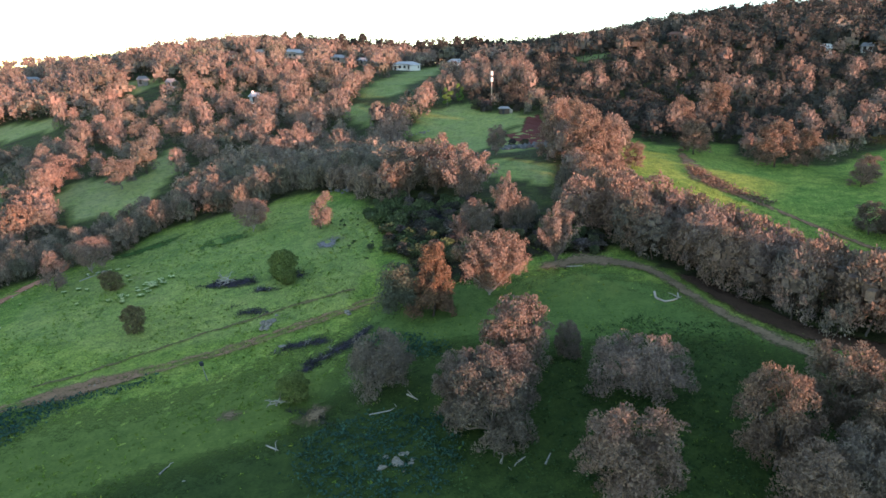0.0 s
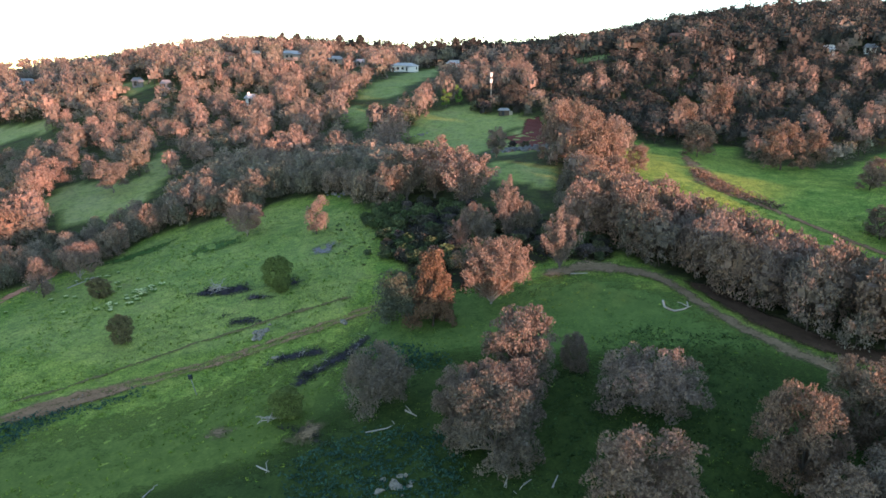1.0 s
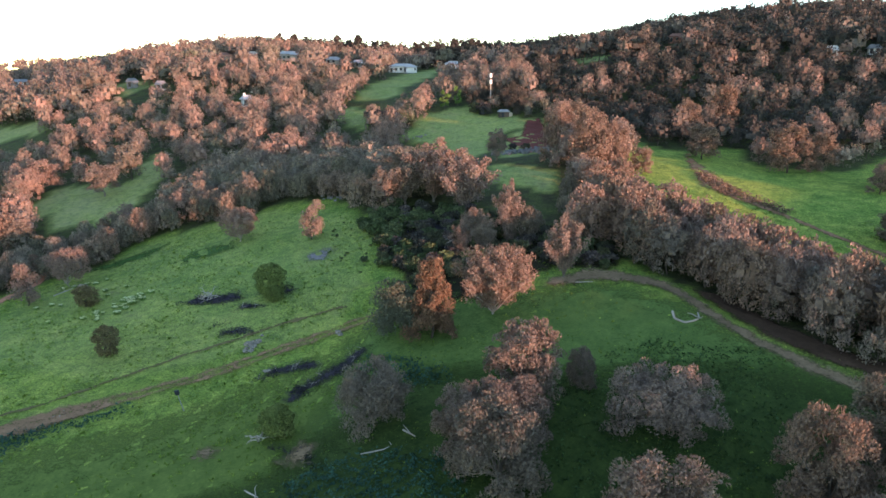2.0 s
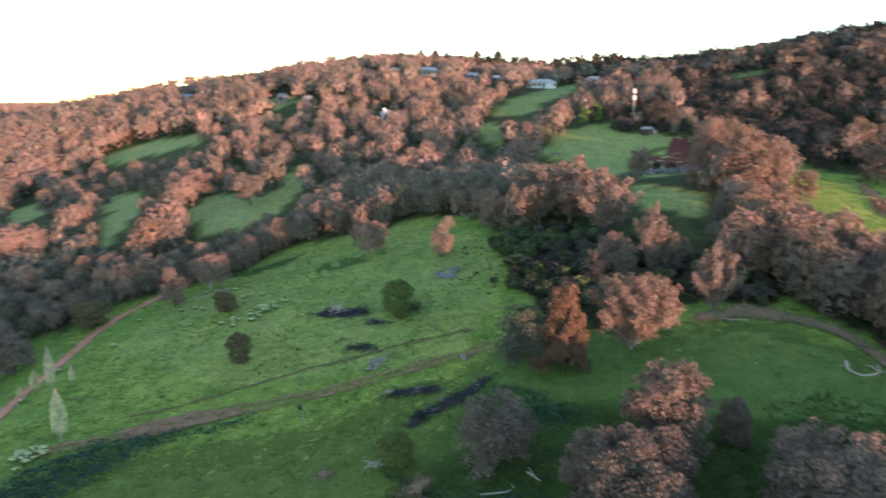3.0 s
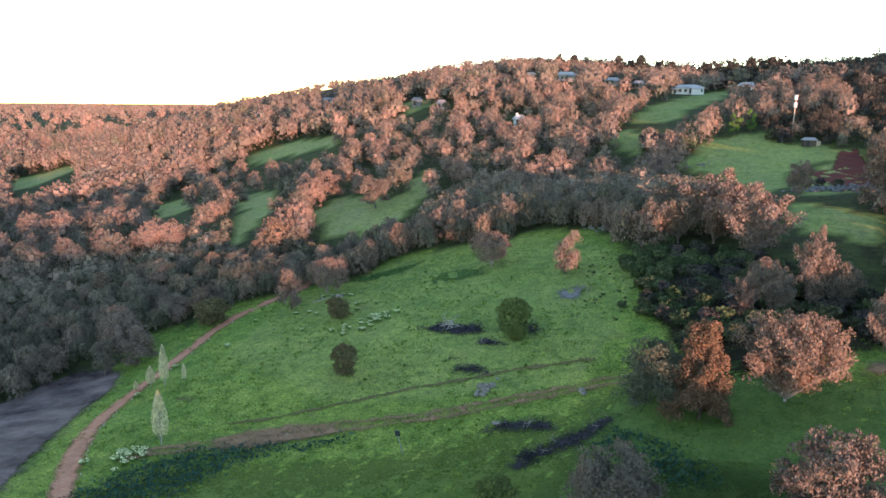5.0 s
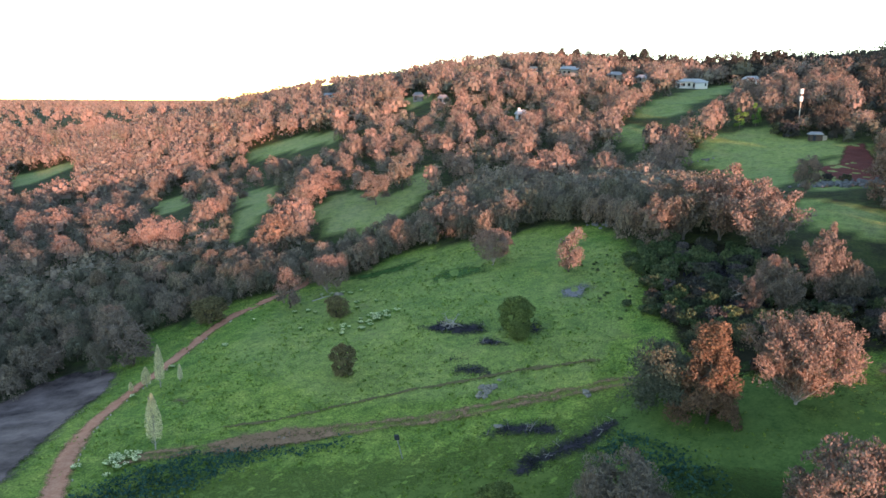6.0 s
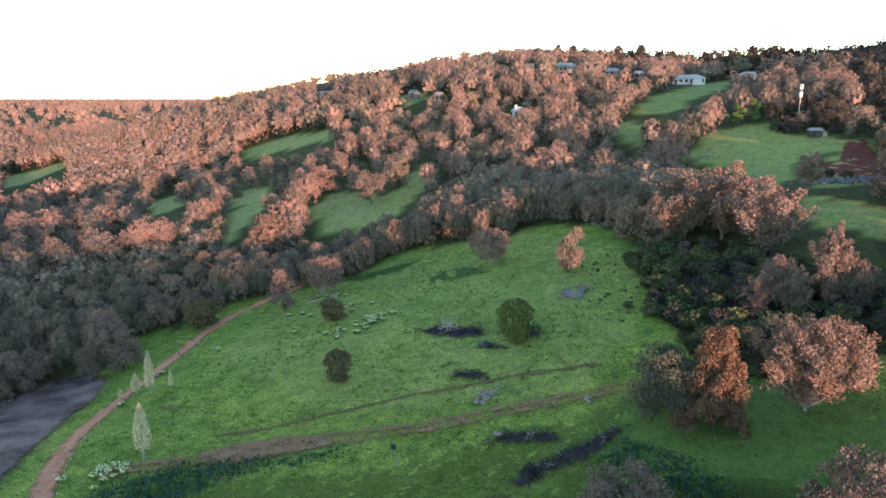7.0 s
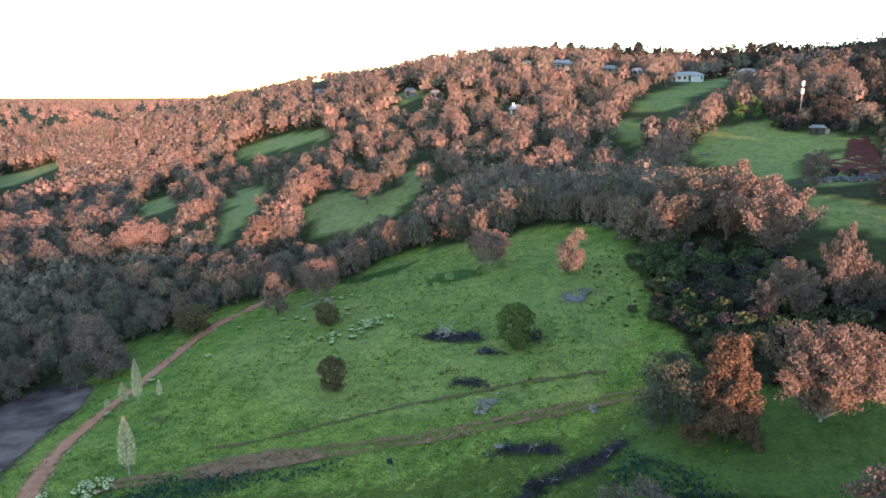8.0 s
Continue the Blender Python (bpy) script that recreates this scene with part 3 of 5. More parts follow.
# ---------------------------------------------------------------- ground
def build_ground():
    na, nr = 420, 340
    r = np.concatenate([[0.0], np.geomspace(6, 4600, nr)])
    a = np.linspace(0, 2 * np.pi, na, endpoint=False)
    R, A = np.meshgrid(r, a, indexing='ij')
    x, y = R * np.sin(A), R * np.cos(A)
    far = np.clip((R - 1800) / 2000, 0, 1)
    z = surface(x, y) * (1 - far) + 22 * far
    v = np.stack([x, y, z], -1).reshape(-1, 3)
    i = np.arange(nr)[:, None] * na + np.arange(na)[None]
    j = np.arange(nr)[:, None] * na + (np.arange(na)[None] + 1) % na
    f = np.stack([i, i + na, j + na, j], -1).reshape(-1, 4)
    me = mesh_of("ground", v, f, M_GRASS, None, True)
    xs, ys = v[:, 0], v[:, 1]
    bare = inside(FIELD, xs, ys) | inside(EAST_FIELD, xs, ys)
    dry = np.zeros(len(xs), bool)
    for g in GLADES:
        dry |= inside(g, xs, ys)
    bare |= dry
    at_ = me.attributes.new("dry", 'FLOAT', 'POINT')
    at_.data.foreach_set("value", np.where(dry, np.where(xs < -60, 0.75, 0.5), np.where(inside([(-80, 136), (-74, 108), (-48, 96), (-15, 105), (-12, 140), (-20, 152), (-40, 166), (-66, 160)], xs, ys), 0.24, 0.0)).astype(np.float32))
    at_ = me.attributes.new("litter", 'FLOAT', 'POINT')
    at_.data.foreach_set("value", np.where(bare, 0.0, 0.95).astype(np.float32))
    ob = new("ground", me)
    tagged(ob, "rolling green pasture and wooded valley sides", "ground", kind="structure")
    return ob


def strip(name, label, points, width, mat, lift=0.05, category="track", step=1.2, cells=8, ruts=False):
    """A band of bare earth that follows the ground along a line."""
    p = np.asarray(points, float)
    d = np.concatenate([[0], np.cumsum(np.linalg.norm(np.diff(p, axis=0), axis=1))])
    n = max(4, int(d[-1] / step))
    t = np.linspace(0, d[-1], n)
    q = np.stack([np.interp(t, d, p[:, 0]), np.interp(t, d, p[:, 1])], 1)
    for _ in range(3):
        q[1:-1] = (q[:-2] + 2 * q[1:-1] + q[2:]) / 4
    w = np.interp(t, d, np.broadcast_to(width, len(p)))
    g = unit(np.gradient(q, axis=0))
    s = np.stack([g[:, 1], -g[:, 0]], 1)
    u = np.linspace(-1, 1, cells + 1)
    xy = q[:, None] + s[:, None] * (w[:, None] * 0.75 * u[None])[:, :, None]
    z = surface(xy[..., 0], xy[..., 1]) + lift
    v = np.concatenate([xy, z[..., None]], -1).reshape(-1, 3)
    i = np.arange(n - 1)[:, None] * (cells + 1) + np.arange(cells)[None]
    f = np.stack([i, i + 1, i + cells + 2, i + cells + 1], -1).reshape(-1, 4)
    me = mesh_of(name, v, f, mat, None, True)
    end = np.clip(np.minimum(t, d[-1] - t) / 3.0, 0, 1)
    across = (1.05 - np.abs(u)[None]) * 1.2 * end[:, None]
    if ruts:
        # two worn wheel lines with grass between, broadening into one bare patch where the track is wide
        two = np.exp(-((np.abs(u) - 0.42) / 0.22) ** 2)[None] * 0.42 + np.exp(-(u / 0.7) ** 2)[None] * np.clip(0.3 + (w[:, None] - 2.7) / 1.6, 0.3, 0.75)
        across = two * end[:, None]
    at_ = me.attributes.new("across", 'FLOAT', 'POINT')
    at_.data.foreach_set("value", across.ravel().astype(np.float32))
    ob = new(name, me)
    return tagged(ob, label, category, kind="structure")


def patch(name, label, poly, mat, lift=0.05, category="bare ground", step=0.8, soft=2.0):
    """A patch of other ground inside a polygon, its edge fading over soft metres."""
    p = np.asarray(poly, float)
    lo, hi = p.min(0) - 1.5, p.max(0) + 1.5
    nx, ny = int((hi[0] - lo[0]) / step) + 2, int((hi[1] - lo[1]) / step) + 2
    x, y = np.meshgrid(np.linspace(lo[0], hi[0], nx), np.linspace(lo[1], hi[1], ny))
    e = np.full(x.shape, 1e9)
    for a, b in zip(p, np.roll(p, -1, 0)):
        ab = b - a
        t = np.clip(((x - a[0]) * ab[0] + (y - a[1]) * ab[1]) / (ab @ ab), 0, 1)
        e = np.minimum(e, np.hypot(x - a[0] - ab[0] * t, y - a[1] - ab[1] * t))
    e = np.where(inside(poly, x, y), e, -e)
    v = np.stack([x, y, surface(x, y) + lift], -1).reshape(-1, 3)
    i = np.arange(ny - 1)[:, None] * nx + np.arange(nx - 1)[None]
    f = np.stack([i, i + 1, i + nx + 1, i + nx], -1).reshape(-1, 4)
    keep = (e.ravel()[f] > -1.5).any(1)
    me = mesh_of(name, v, f[keep], mat, None, True)
    at_ = me.attributes.new("across", 'FLOAT', 'POINT')
    at_.data.foreach_set("value", np.clip(0.5 + e.ravel() / soft, 0, 1.3).astype(np.float32))
    return tagged(new(name, me), label, category, kind="structure")


build_ground()
RED_TRAIL = [(-44, 41), (-54, 56.5), (-60, 65), (-65.2, 70.8), (-69.8, 75.8), (-74.4, 81.9), (-77.4, 88), (-80.2, 95.6), (-82.8, 105.4), (-84.8, 113.5), (-86.1, 120.8), (-86.1, 128), (-84.8, 133.5), (-83.4, 137), (-82, 143), (-84, 153)]
TRACK = [(-64, 75), (-59, 78.6), (-55.2, 81), (-51.5, 83.8), (-47.5, 86.8), (-43, 89.9), (-38.5, 92.9), (-31, 96.4), (-25.6, 99.7), (-21, 101.4), (-15.4, 103.6), (-11, 105), (-4, 107)]
RUT = [(-58, 85), (-51.1, 90.2), (-45, 96), (-39.4, 101), (-32.9, 104.6), (-26.2, 107.8), (-19.2, 109.6), (-12.2, 110.6)]
CREEK_TRACK = [(14, 106.5), (20, 109), (23.9, 110.2), (28.8, 108.2), (32.6, 105.9), (34.4, 100.9), (36, 94), (37.7, 88.7), (39.6, 84.7), (41.4, 81.1), (43.4, 78.4), (46.4, 75.7), (56, 69)]
GULLY = [(68, 200), (67, 193.4), (64.4, 175.4), (63.3, 165.1), (65.8, 157.8), (73.5, 147), (80.5, 137.7), (84.2, 132.4), (94, 120)]
strip("trail", "red gravel walking trail across the pasture", RED_TRAIL, 2.1, M_RED, 0.11, "trail")
strip("dirt_track", "rutted brown dirt track through grass", TRACK, [2.2, 2.2, 2.6, 3.8, 3.8, 2.9, 2.6, 2.4, 2.4, 2.4, 2.4, 2.2, 2.0], M_DIRT, 0.22, cells=14, ruts=True)
strip("wheel_rut", "faint grassed-over wheel rut", RUT, [0.9, 0.9, 0.9, 1.0, 1.1, 1.4, 1.6, 1.6], M_RUT, 0.12)
strip("creek_track", "brown dirt track beside the creek trees", CREEK_TRACK, [3, 4, 5, 4.5, 2.8, 2.4, 2.2, 2.2, 2.4, 2.6, 2.6, 2.6, 2.6], M_CREEK, 0.24)
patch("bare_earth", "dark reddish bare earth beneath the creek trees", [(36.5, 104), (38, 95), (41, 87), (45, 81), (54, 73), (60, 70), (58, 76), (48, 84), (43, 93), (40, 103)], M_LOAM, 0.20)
strip("gully_track", "eroded dirt track down a grassy slope", GULLY, [1.5, 2.5, 4.5, 6.5, 3.0, 1.4, 1.2, 1.2, 1.2], M_DIRT, 0.08)
strip("lane", "pale gravel lane along the wood edge", [(52, 238), (60, 236.7), (73.9, 232.8), (85.1, 233), (95.8, 232.4), (112, 237)], 3.0, M_DIRT, 0.1, "lane")
patch("pond_bed", "dried grey mud of an empty farm dam", POND, M_POND, 0.2, "pond bed")
patch("olive_sward", "dull olive grass on the lower pasture", [(-74, 34), (-66, 62), (-50, 76), (-34, 84), (-17, 96), (-6, 84), (-16, 34)], M_SWARD, 0.05, "grass", 1.2, 18.0)
patch("half_shade_sward", "dull green grass on the creek flat, half shade painted in", [(-16, 72), (-12, 90), (-14, 98), (-8, 104), (2, 108), (14, 105), (24, 106), (33, 98), (37, 88), (48, 76), (40, 66), (0, 64)], M_HALF_SHADE, 0.10, "grass", 0.9, 10.0)
# Dark sheet that paints the shade onto the near creek flat.
patch("shaded_flat", "dark green grass on the creek flat, shade painted in", [(-46, 38), (-44, 54), (-30, 64), (-18, 70), (-10, 80), (-4, 87), (6, 86), (16, 82), (28, 82), (38, 80), (46, 74), (60, 60), (52, 40), (20, 34)], M_SHADE_SWARD, 0.16, "grass", 0.9, 12.0)
# Black sheet standing in for the shade between and under the scrub bushes.
patch("scrub_shade", "black ground beneath the gully scrub, shade painted in", [(-14, 146), (-8, 151), (4, 148), (16, 134), (24, 126), (30, 118), (26, 113), (18, 114), (7, 109), (1, 105), (-3, 110), (-7, 119), (-11, 131)], M_UNDER_SCRUB, 0.10, "bare ground", 1.0, 3.0)
patch("rank_grass", "rank dark green grass in a damp hollow", [(-53, 141), (-48, 140), (-41.5, 143), (-43, 147), (-50, 146)], M_RANK, 0.06, "grass", 0.8, 4.0)
patch("rank_grass", "rank dark green grass beside the trees", [(-75, 148), (-69, 147), (-62, 151), (-60, 156), (-67, 153)], M_RANK, 0.06, "grass", 0.8, 4.0)
patch("dry_stalks", "grey-violet dead stalks flattened in the grass", [(-25, 129.5), (-21, 128.5), (-19.5, 132), (-22, 134.5), (-25, 133)], M_STALK, 0.07, "dead grass", 0.6, 3.0)
patch("dry_stalks", "rust-brown dead weeds in the pasture", [(-27.4, 75.4), (-25, 75), (-24.2, 77), (-25.8, 78.2), (-27.4, 77.4)], M_CREEK, 0.10, "dead grass", 0.5, 2.5)
patch("bare_earth", "small scrape of reddish earth in the pasture", [(-69.8, 91.2), (-66.5, 91.4), (-65.8, 93), (-68.5, 93)], M_CREEK, 0.08, "bare ground", 0.5, 2.5)
patch("bare_earth", "trodden brown hollow at the head of the drain", [(-17, 72.5), (-14.5, 71.8), (-13.6, 75), (-15.4, 76.6)], M_CREEK, 0.22, "bare ground", 0.5, 2.5)
patch("clay_yard", "bare red clay earth beside the rubble", [(30, 250), (34.7, 253.6), (34, 220), (31.8, 197), (24, 205), (20.5, 227), (26, 229)], M_CLAY, 0.12)

# ---------------------------------------------------------------- single trees of the pasture
GUM_LABEL = "grey-green gum tree with pale forked limbs"
t_cone = gum_tree(11, "tall conical gum with olive lower leaves", 11.4, 4.3, 300, 100, 0.125, low=0.005, fork=0.55, clump=0.125, heads=24, cone=0.85, mat=M_RUST, bark=M_DARKBARK)
plant(t_cone, [at(-1.5, 96.2)])
t_dark = gum_tree(12, "broad grey-green gum leafy to the ground", 7.6, 5.4, 280, 90, 0.125, low=0.005, fork=0.25, clump=0.12, heads=18, mat=M_SAGE, bark=M_DARKBARK)
plant(t_dark, [at(-5.6, 99.3)])
t_vase = gum_tree(13, "spreading gum with many slender pale stems", 10.4, 6.3, 440, 84, 0.125, shape=fan_shape, stems=34, clump=0.098, lean=0.06, bare=0.2, mat=M_WARM, bark=M_PALEBARK)
plant(t_vase, [at(7.0, 99.8)])

near_a = gum_tree(21, GUM_LABEL, 10, 4.8, 280, 80, 0.13, fork=0.2, low=0.0, clump=0.13, heads=15, mat=M_ASHEN)
near_b = gum_tree(22, "rusty brown-leaved gum with pale forked limbs", 10, 4.8, 260, 80, 0.13, fork=0.22, low=0.02, clump=0.13, heads=12, vase=0.1, mat=M_WARM)
near_c = gum_tree(23, "broad low gum with fine grey-green leaves", 8, 6.0, 280, 80, 0.13, fork=0.15, low=0.02, clump=0.115, heads=16)
# x, y, height, crown radius, turn
NEAR = [(8.6, 77.5, 10.2, 5.0, 10, 0), (4.7, 65.0, 9.4, 5.2, 70, 0), (-7.7, 77.6, 7.9, 4.8, 200, 2), (21.8, 71.3, 7.4, 6.4, 130, 2), (17.2, 56.6, 9.4, 6.0, 310, 1), (6.4, 71, 7.8, 4.6, 140, 0), (1.8, 70, 8.0, 3.6, 30, 0),
        (31.6, 59.5, 11.0, 4.8, 250, 1), (31.6, 51.5, 8.5, 5.0, 20, 1), (40.6, 65, 9.2, 5.2, 95, 1), (42.0, 58, 9.0, 5.2, 160, 1), (15.3, 80.0, 4.8, 2.0, 40, 0), (-37, 40.5, 6.4, 4.6, 15, 2), (37, 53.5, 8.0, 5.2, 222, 2)]
spots = [[], [], []]
for x, y, h, r, turn, k in NEAR:
    spots[k].append(at(x, y, r / (6.0 if k == 2 else 4.8), h / (8 if k == 2 else 10), turn))
for proto, where in zip((near_a, near_b, near_c), spots):
    plant(proto, where)
near = [gum_tree(24 + k, GUM_LABEL, 10, 4.2, 150, 44, 0.17, fork=0.15 + 0.05 * k, low=0.05 + 0.04 * k, clump=0.15, heads=9 + k, vase=0.2 * k) for k in range(3)]
spots = [[], [], []]
# x, y, height, crown radius, turn of the trees along the field's far side
SIDE = [(18.4, 109.2, 10.2, 3.4, 90), (11.3, 124.6, 12.0, 2.9, 10), (7.1, 121.6, 8.0, 2.9, 200), (3.2, 121.5, 6.6, 2.0, 300),
        (-1.5, 152, 13.5, 7.0, 30), (4.8, 143.5, 12.6, 6.5, 120), (-7.6, 153, 12.4, 6.0, 220), (-95.5, 103.5, 6.5, 2.6, 280), (-108, 101, 8.0, 3.8, 77), (-112, 180.4, 9.2, 5.6, 10),
        (-91.4, 195.2, 9.0, 6.0, 60), (-113.8, 205, 10.2, 6.4, 150), (14.2, 182.5, 8.2, 3.4, 210)]
near.append(gum_tree(35, "upright gum on many slender pale stems", 10, 4.2, 210, 50, 0.16, shape=fan_shape, stems=17, clump=0.14, bare=0.17, bark=M_BARK))
spots.append([])
for k, (x, y, h, r, turn) in enumerate(SIDE):
    spots[3 if -20 < x and y < 160 else (k + 1) % 3].append(at(x, y, r / 4.2, h / 10, turn))
for proto, where in zip(near, spots):
    plant(proto, where)

pale = gum_tree(34, "spreading gum on several bare pale limbs", 7.4, 4.6, 170, 46, 0.16, shape=dome_shape, low=0.14, fork=0.05, clump=0.13, lobes=11, deep=0.4, skirt=0.4, bark=M_PALEBARK)
plant(pale, [at(-73.2, 139.6, 0.95, 1.05), at(-41.3, 146.4, 0.92, 0.98, 130), at(5.4, 126, 0.5, 0.95, 40), at(14.2, 126, 0.75, 0.9, 80)])

tall = gum_tree(31, "dense tall gum with warm brown-green leaves", 14, 5.5, 170, 44, 0.22, fork=0.3, low=0.02, clump=0.145, heads=13, mat=M_WARM, bark=M_DARKBARK)
plant(tall, [at(33.5, 164, 1.15, 1.08), at(39.0, 165, 0.75, 0.95, 80), at(47.6, 171.5, 0.6, 0.46, 200), at(70.9, 196, 1.0, 0.74, 30), at(86.6, 180.5, 1.15, 0.93, 250), at(96, 182, 0.8, 0.76, 140),
             at(91, 233, 1.05, 1.12, 190), at(28.5, 176, 0.95, 1.0, 100), at(36, 180, 1.0, 1.0, 20), at(31, 192, 0.95, 1.02, 300), at(37, 200, 1.0, 1.0, 230), at(77, 226, 0.9, 0.9, 60), at(86.5, 137, 0.75, 0.5, 15), at(90, 134, 0.7, 0.55, 160), at(97.5, 160, 0.6, 0.42, 75), at(102, 165, 0.7, 0.45, 290)])

slim = gum_tree(32, "slim upright grey-green tree leafy to the base", 8, 2.5, 70, 60, 0.15, fork=0.4, low=0.02, clump=0.32, heads=8, bark=M_DARKBARK)
plant(slim, [at(-76.2, 130.2), at(-24.9, 139.2, 1.05, 0.95, 90), at(-91.6, 107.2, 1.3, 0.82, 200), at(-157, 219, 1.5, 0.9, 20)])

# ---------------------------------------------------------------- bushes
b_green = bush(41, "dense dark green rounded bush in the pasture", 5.4, 3.0, 150, 80, 0.13, cone=0.25)
plant(b_green, [at(-28.3, 118.2, 1.2, 1.0), at(-27.2, 116.0, 0.6, 0.5, 60), at(-18.5, 78.5, 0.92, 0.72, 200)])
b_olive = bush(42, "rounded olive-brown bush standing alone in grass", 4.8, 1.9, 100, 65, 0.11, mat=M_BROWN)
plant(b_olive, [at(-49.0, 103.6, 1.2, 1.02), at(-62.4, 124.6, 1.35, 0.86, 90), at(-89.1, 122.9, 2.1, 1.15, 200)])


# ---------------------------------------------------------------- poplars by the trail
def poplar(seed, h, r):
    """A narrow spire of steep pale twigs under thin yellow-green leaves."""
    rng = np.random.default_rng(seed)
    root = thing("poplar", "narrow young poplar with pale twigs and yellow-green tip", "tree", "poplars by the trail")
    segs = [(bent((0, 0, -0.3), (0, 0, h * 0.97), rng, 7, 0.006), np.linspace(h * 0.013, h * 0.002, 7))]
    for z in np.linspace(0.06, 0.86, 60):
        a, w = rng.uniform(0, 6.28), r * math.sin(math.pi * min(1, 0.2 + z * 0.75)) * rng.uniform(0.5, 0.95)
        e = (math.cos(a) * w, math.sin(a) * w, h * min(0.99, z + rng.uniform(0.10, 0.2)))
        segs.append((bent((0, 0, z * h), e, rng, 4, 0.03), np.linspace(h * 0.005, h * 0.0015, 4)))
    v, f = tubes(segs, 4)
    part("trunk", mesh_of("trunk", v, f, M_DEAD, None, True), root)
    n = 3600
    z = rng.uniform(0.1, 1.0, n) ** 0.7
    w = r * np.sin(np.pi * np.clip(z, 0.02, 0.985) ** 0.8) ** 0.8 * np.sqrt(rng.uniform(0.02, 1, n)) * 0.9
    a = rng.uniform(0, 6.28, n)
    p = np.stack([np.cos(a) * w, np.sin(a) * w, z * h], 1)
    q = leaf_quads(rng, p, unit(rng.normal(size=(n, 3)) + p * np.array([1, 1, 0]) / r), 0.13, 0.3, -3.0)
    part("crown", quads_mesh("crown", q, M_POPLAR), root)
    return root


pop = poplar(51, 7.2, 1.08)
plant(pop, [at(-60.3, 79.9, 1.0, 0.95), at(-75.7, 96.6, 0.75, 0.92, 50), at(-78.7, 96.9, 0.75, 0.46, 120), at(-73.6, 98.4, 0.4, 0.4, 200), at(-80.0, 95.2, 0.4, 0.24, 10)])
sap = gum_tree(33, "fresh green sapling at the meadow edge", 7.0, 2.6, 30, 40, 0.2, mat=M_GREEN, low=0.06, name="sapling", group="saplings")
plant(sap, [at(2.0, 276, 1, 1), at(7.0, 279, 0.8, 1.1, 90)])

# ---------------------------------------------------------------- woods
rng = np.random.default_rng(7)


def scatter(spacing, r0, r1, a0, a1):
    """Jittered points in a sector of the plan round the camera spot."""
    n = int(r1 / spacing) + 1
    gx, gy = np.meshgrid(np.arange(-n, n + 1), np.arange(-n, n + 1))
    x = (gx + 0.5 * (gy % 2)).ravel() * spacing + rng.uniform(-0.42, 0.42, gx.size) * spacing
    y = gy.ravel() * spacing + rng.uniform(-0.42, 0.42, gx.size) * spacing
    r, a = np.hypot(x, y), np.degrees(np.arctan2(x, y))
    k = (r > r0) & (r < r1) & (a > a0) & (a < a1)
    return x[k] + CAMERA_SPOT[0], y[k] + CAMERA_SPOT[1]


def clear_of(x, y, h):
    """Fields and glades stay open; trees hiding glades or houses from the camera go."""
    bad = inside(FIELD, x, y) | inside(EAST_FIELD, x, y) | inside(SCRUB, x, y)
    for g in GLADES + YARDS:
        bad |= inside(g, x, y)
    dx, dy = x - CAMERA_SPOT[0], y - CAMERA_SPOT[1]
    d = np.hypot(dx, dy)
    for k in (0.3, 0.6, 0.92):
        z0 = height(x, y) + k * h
        slope = (z0 - CAMERA_SPOT[2]) / d
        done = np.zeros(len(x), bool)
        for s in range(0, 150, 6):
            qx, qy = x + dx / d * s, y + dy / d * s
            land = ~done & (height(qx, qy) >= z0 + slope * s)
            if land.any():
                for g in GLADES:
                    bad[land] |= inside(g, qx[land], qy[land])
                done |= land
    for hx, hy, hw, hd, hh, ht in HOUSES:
        ex, ey = hx - CAMERA_SPOT[0], hy - CAMERA_SPOT[1]
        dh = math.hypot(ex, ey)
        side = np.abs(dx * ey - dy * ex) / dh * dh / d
        over = CAMERA_SPOT[2] + (height(x, y) + 0.9 * h - CAMERA_SPOT[2]) * dh / d
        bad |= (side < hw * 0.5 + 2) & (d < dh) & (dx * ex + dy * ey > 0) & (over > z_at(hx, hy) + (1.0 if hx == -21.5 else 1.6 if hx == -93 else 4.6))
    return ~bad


CREEK_ROW = [(24, 124), (29, 119.5), (36.5, 107), (41, 96.5), (45, 87), (58, 74), (72, 82), (60, 98), (51, 112), (44, 128), (36, 136)]
wx, wy = scatter(5.6, 60, 330, -61, 72)
# Besides the viewed sector, two unseen belts are added to shade the east field.
view_or_shade = inside([(86, 86), (92, 122), (100, 120), (111, 100), (111, 86)], wx, wy) | inside([(138, 112), (165, 92), (205, 120), (180, 155)], wx, wy) | (np.arctan2(wx - CAMERA_SPOT[0], wy - CAMERA_SPOT[1]) < radians(46))
wx, wy = wx[view_or_shade], wy[view_or_shade]
# the western slopes are open woodland
open_wood = inside([(-250, 165), (-250, 320), (-80, 320), (-74, 165)], wx, wy) & (rng.uniform(size=len(wx)) < 0.30)
wx, wy = wx[~open_wood], wy[~open_wood]


def shady(x, y):
    """Where low grey scrub is thickest: noise, raised over stretches that look unlit."""
    s = np.sin(x * 0.083 + 1.7 * np.sin(y * 0.041)) * np.sin(y * 0.071 + 1.3 * np.sin(x * 0.052)) + 0.25 * np.sin(x * 0.31) * np.sin(y * 0.27)
    return s + 1.2 * inside([(-74, 152), (-62, 198), (-14, 214), (6, 200), (10, 160), (-8, 150)], x, y) + 1.2 * ((x > 40) & (y > 195)) + 1.0 * inside([(-150, 70), (-165, 130), (-120, 168), (-84, 150), (-80, 100), (-110, 70)], x, y)


low = rng.uniform(size=len(wx)) < np.clip(0.56 + 0.34 * shady(wx, wy), 0.2, 0.96)
wh = np.where(low, rng.uniform(3.6, 7.0, len(wx)), rng.uniform(7.5, 11.5, len(wx)))
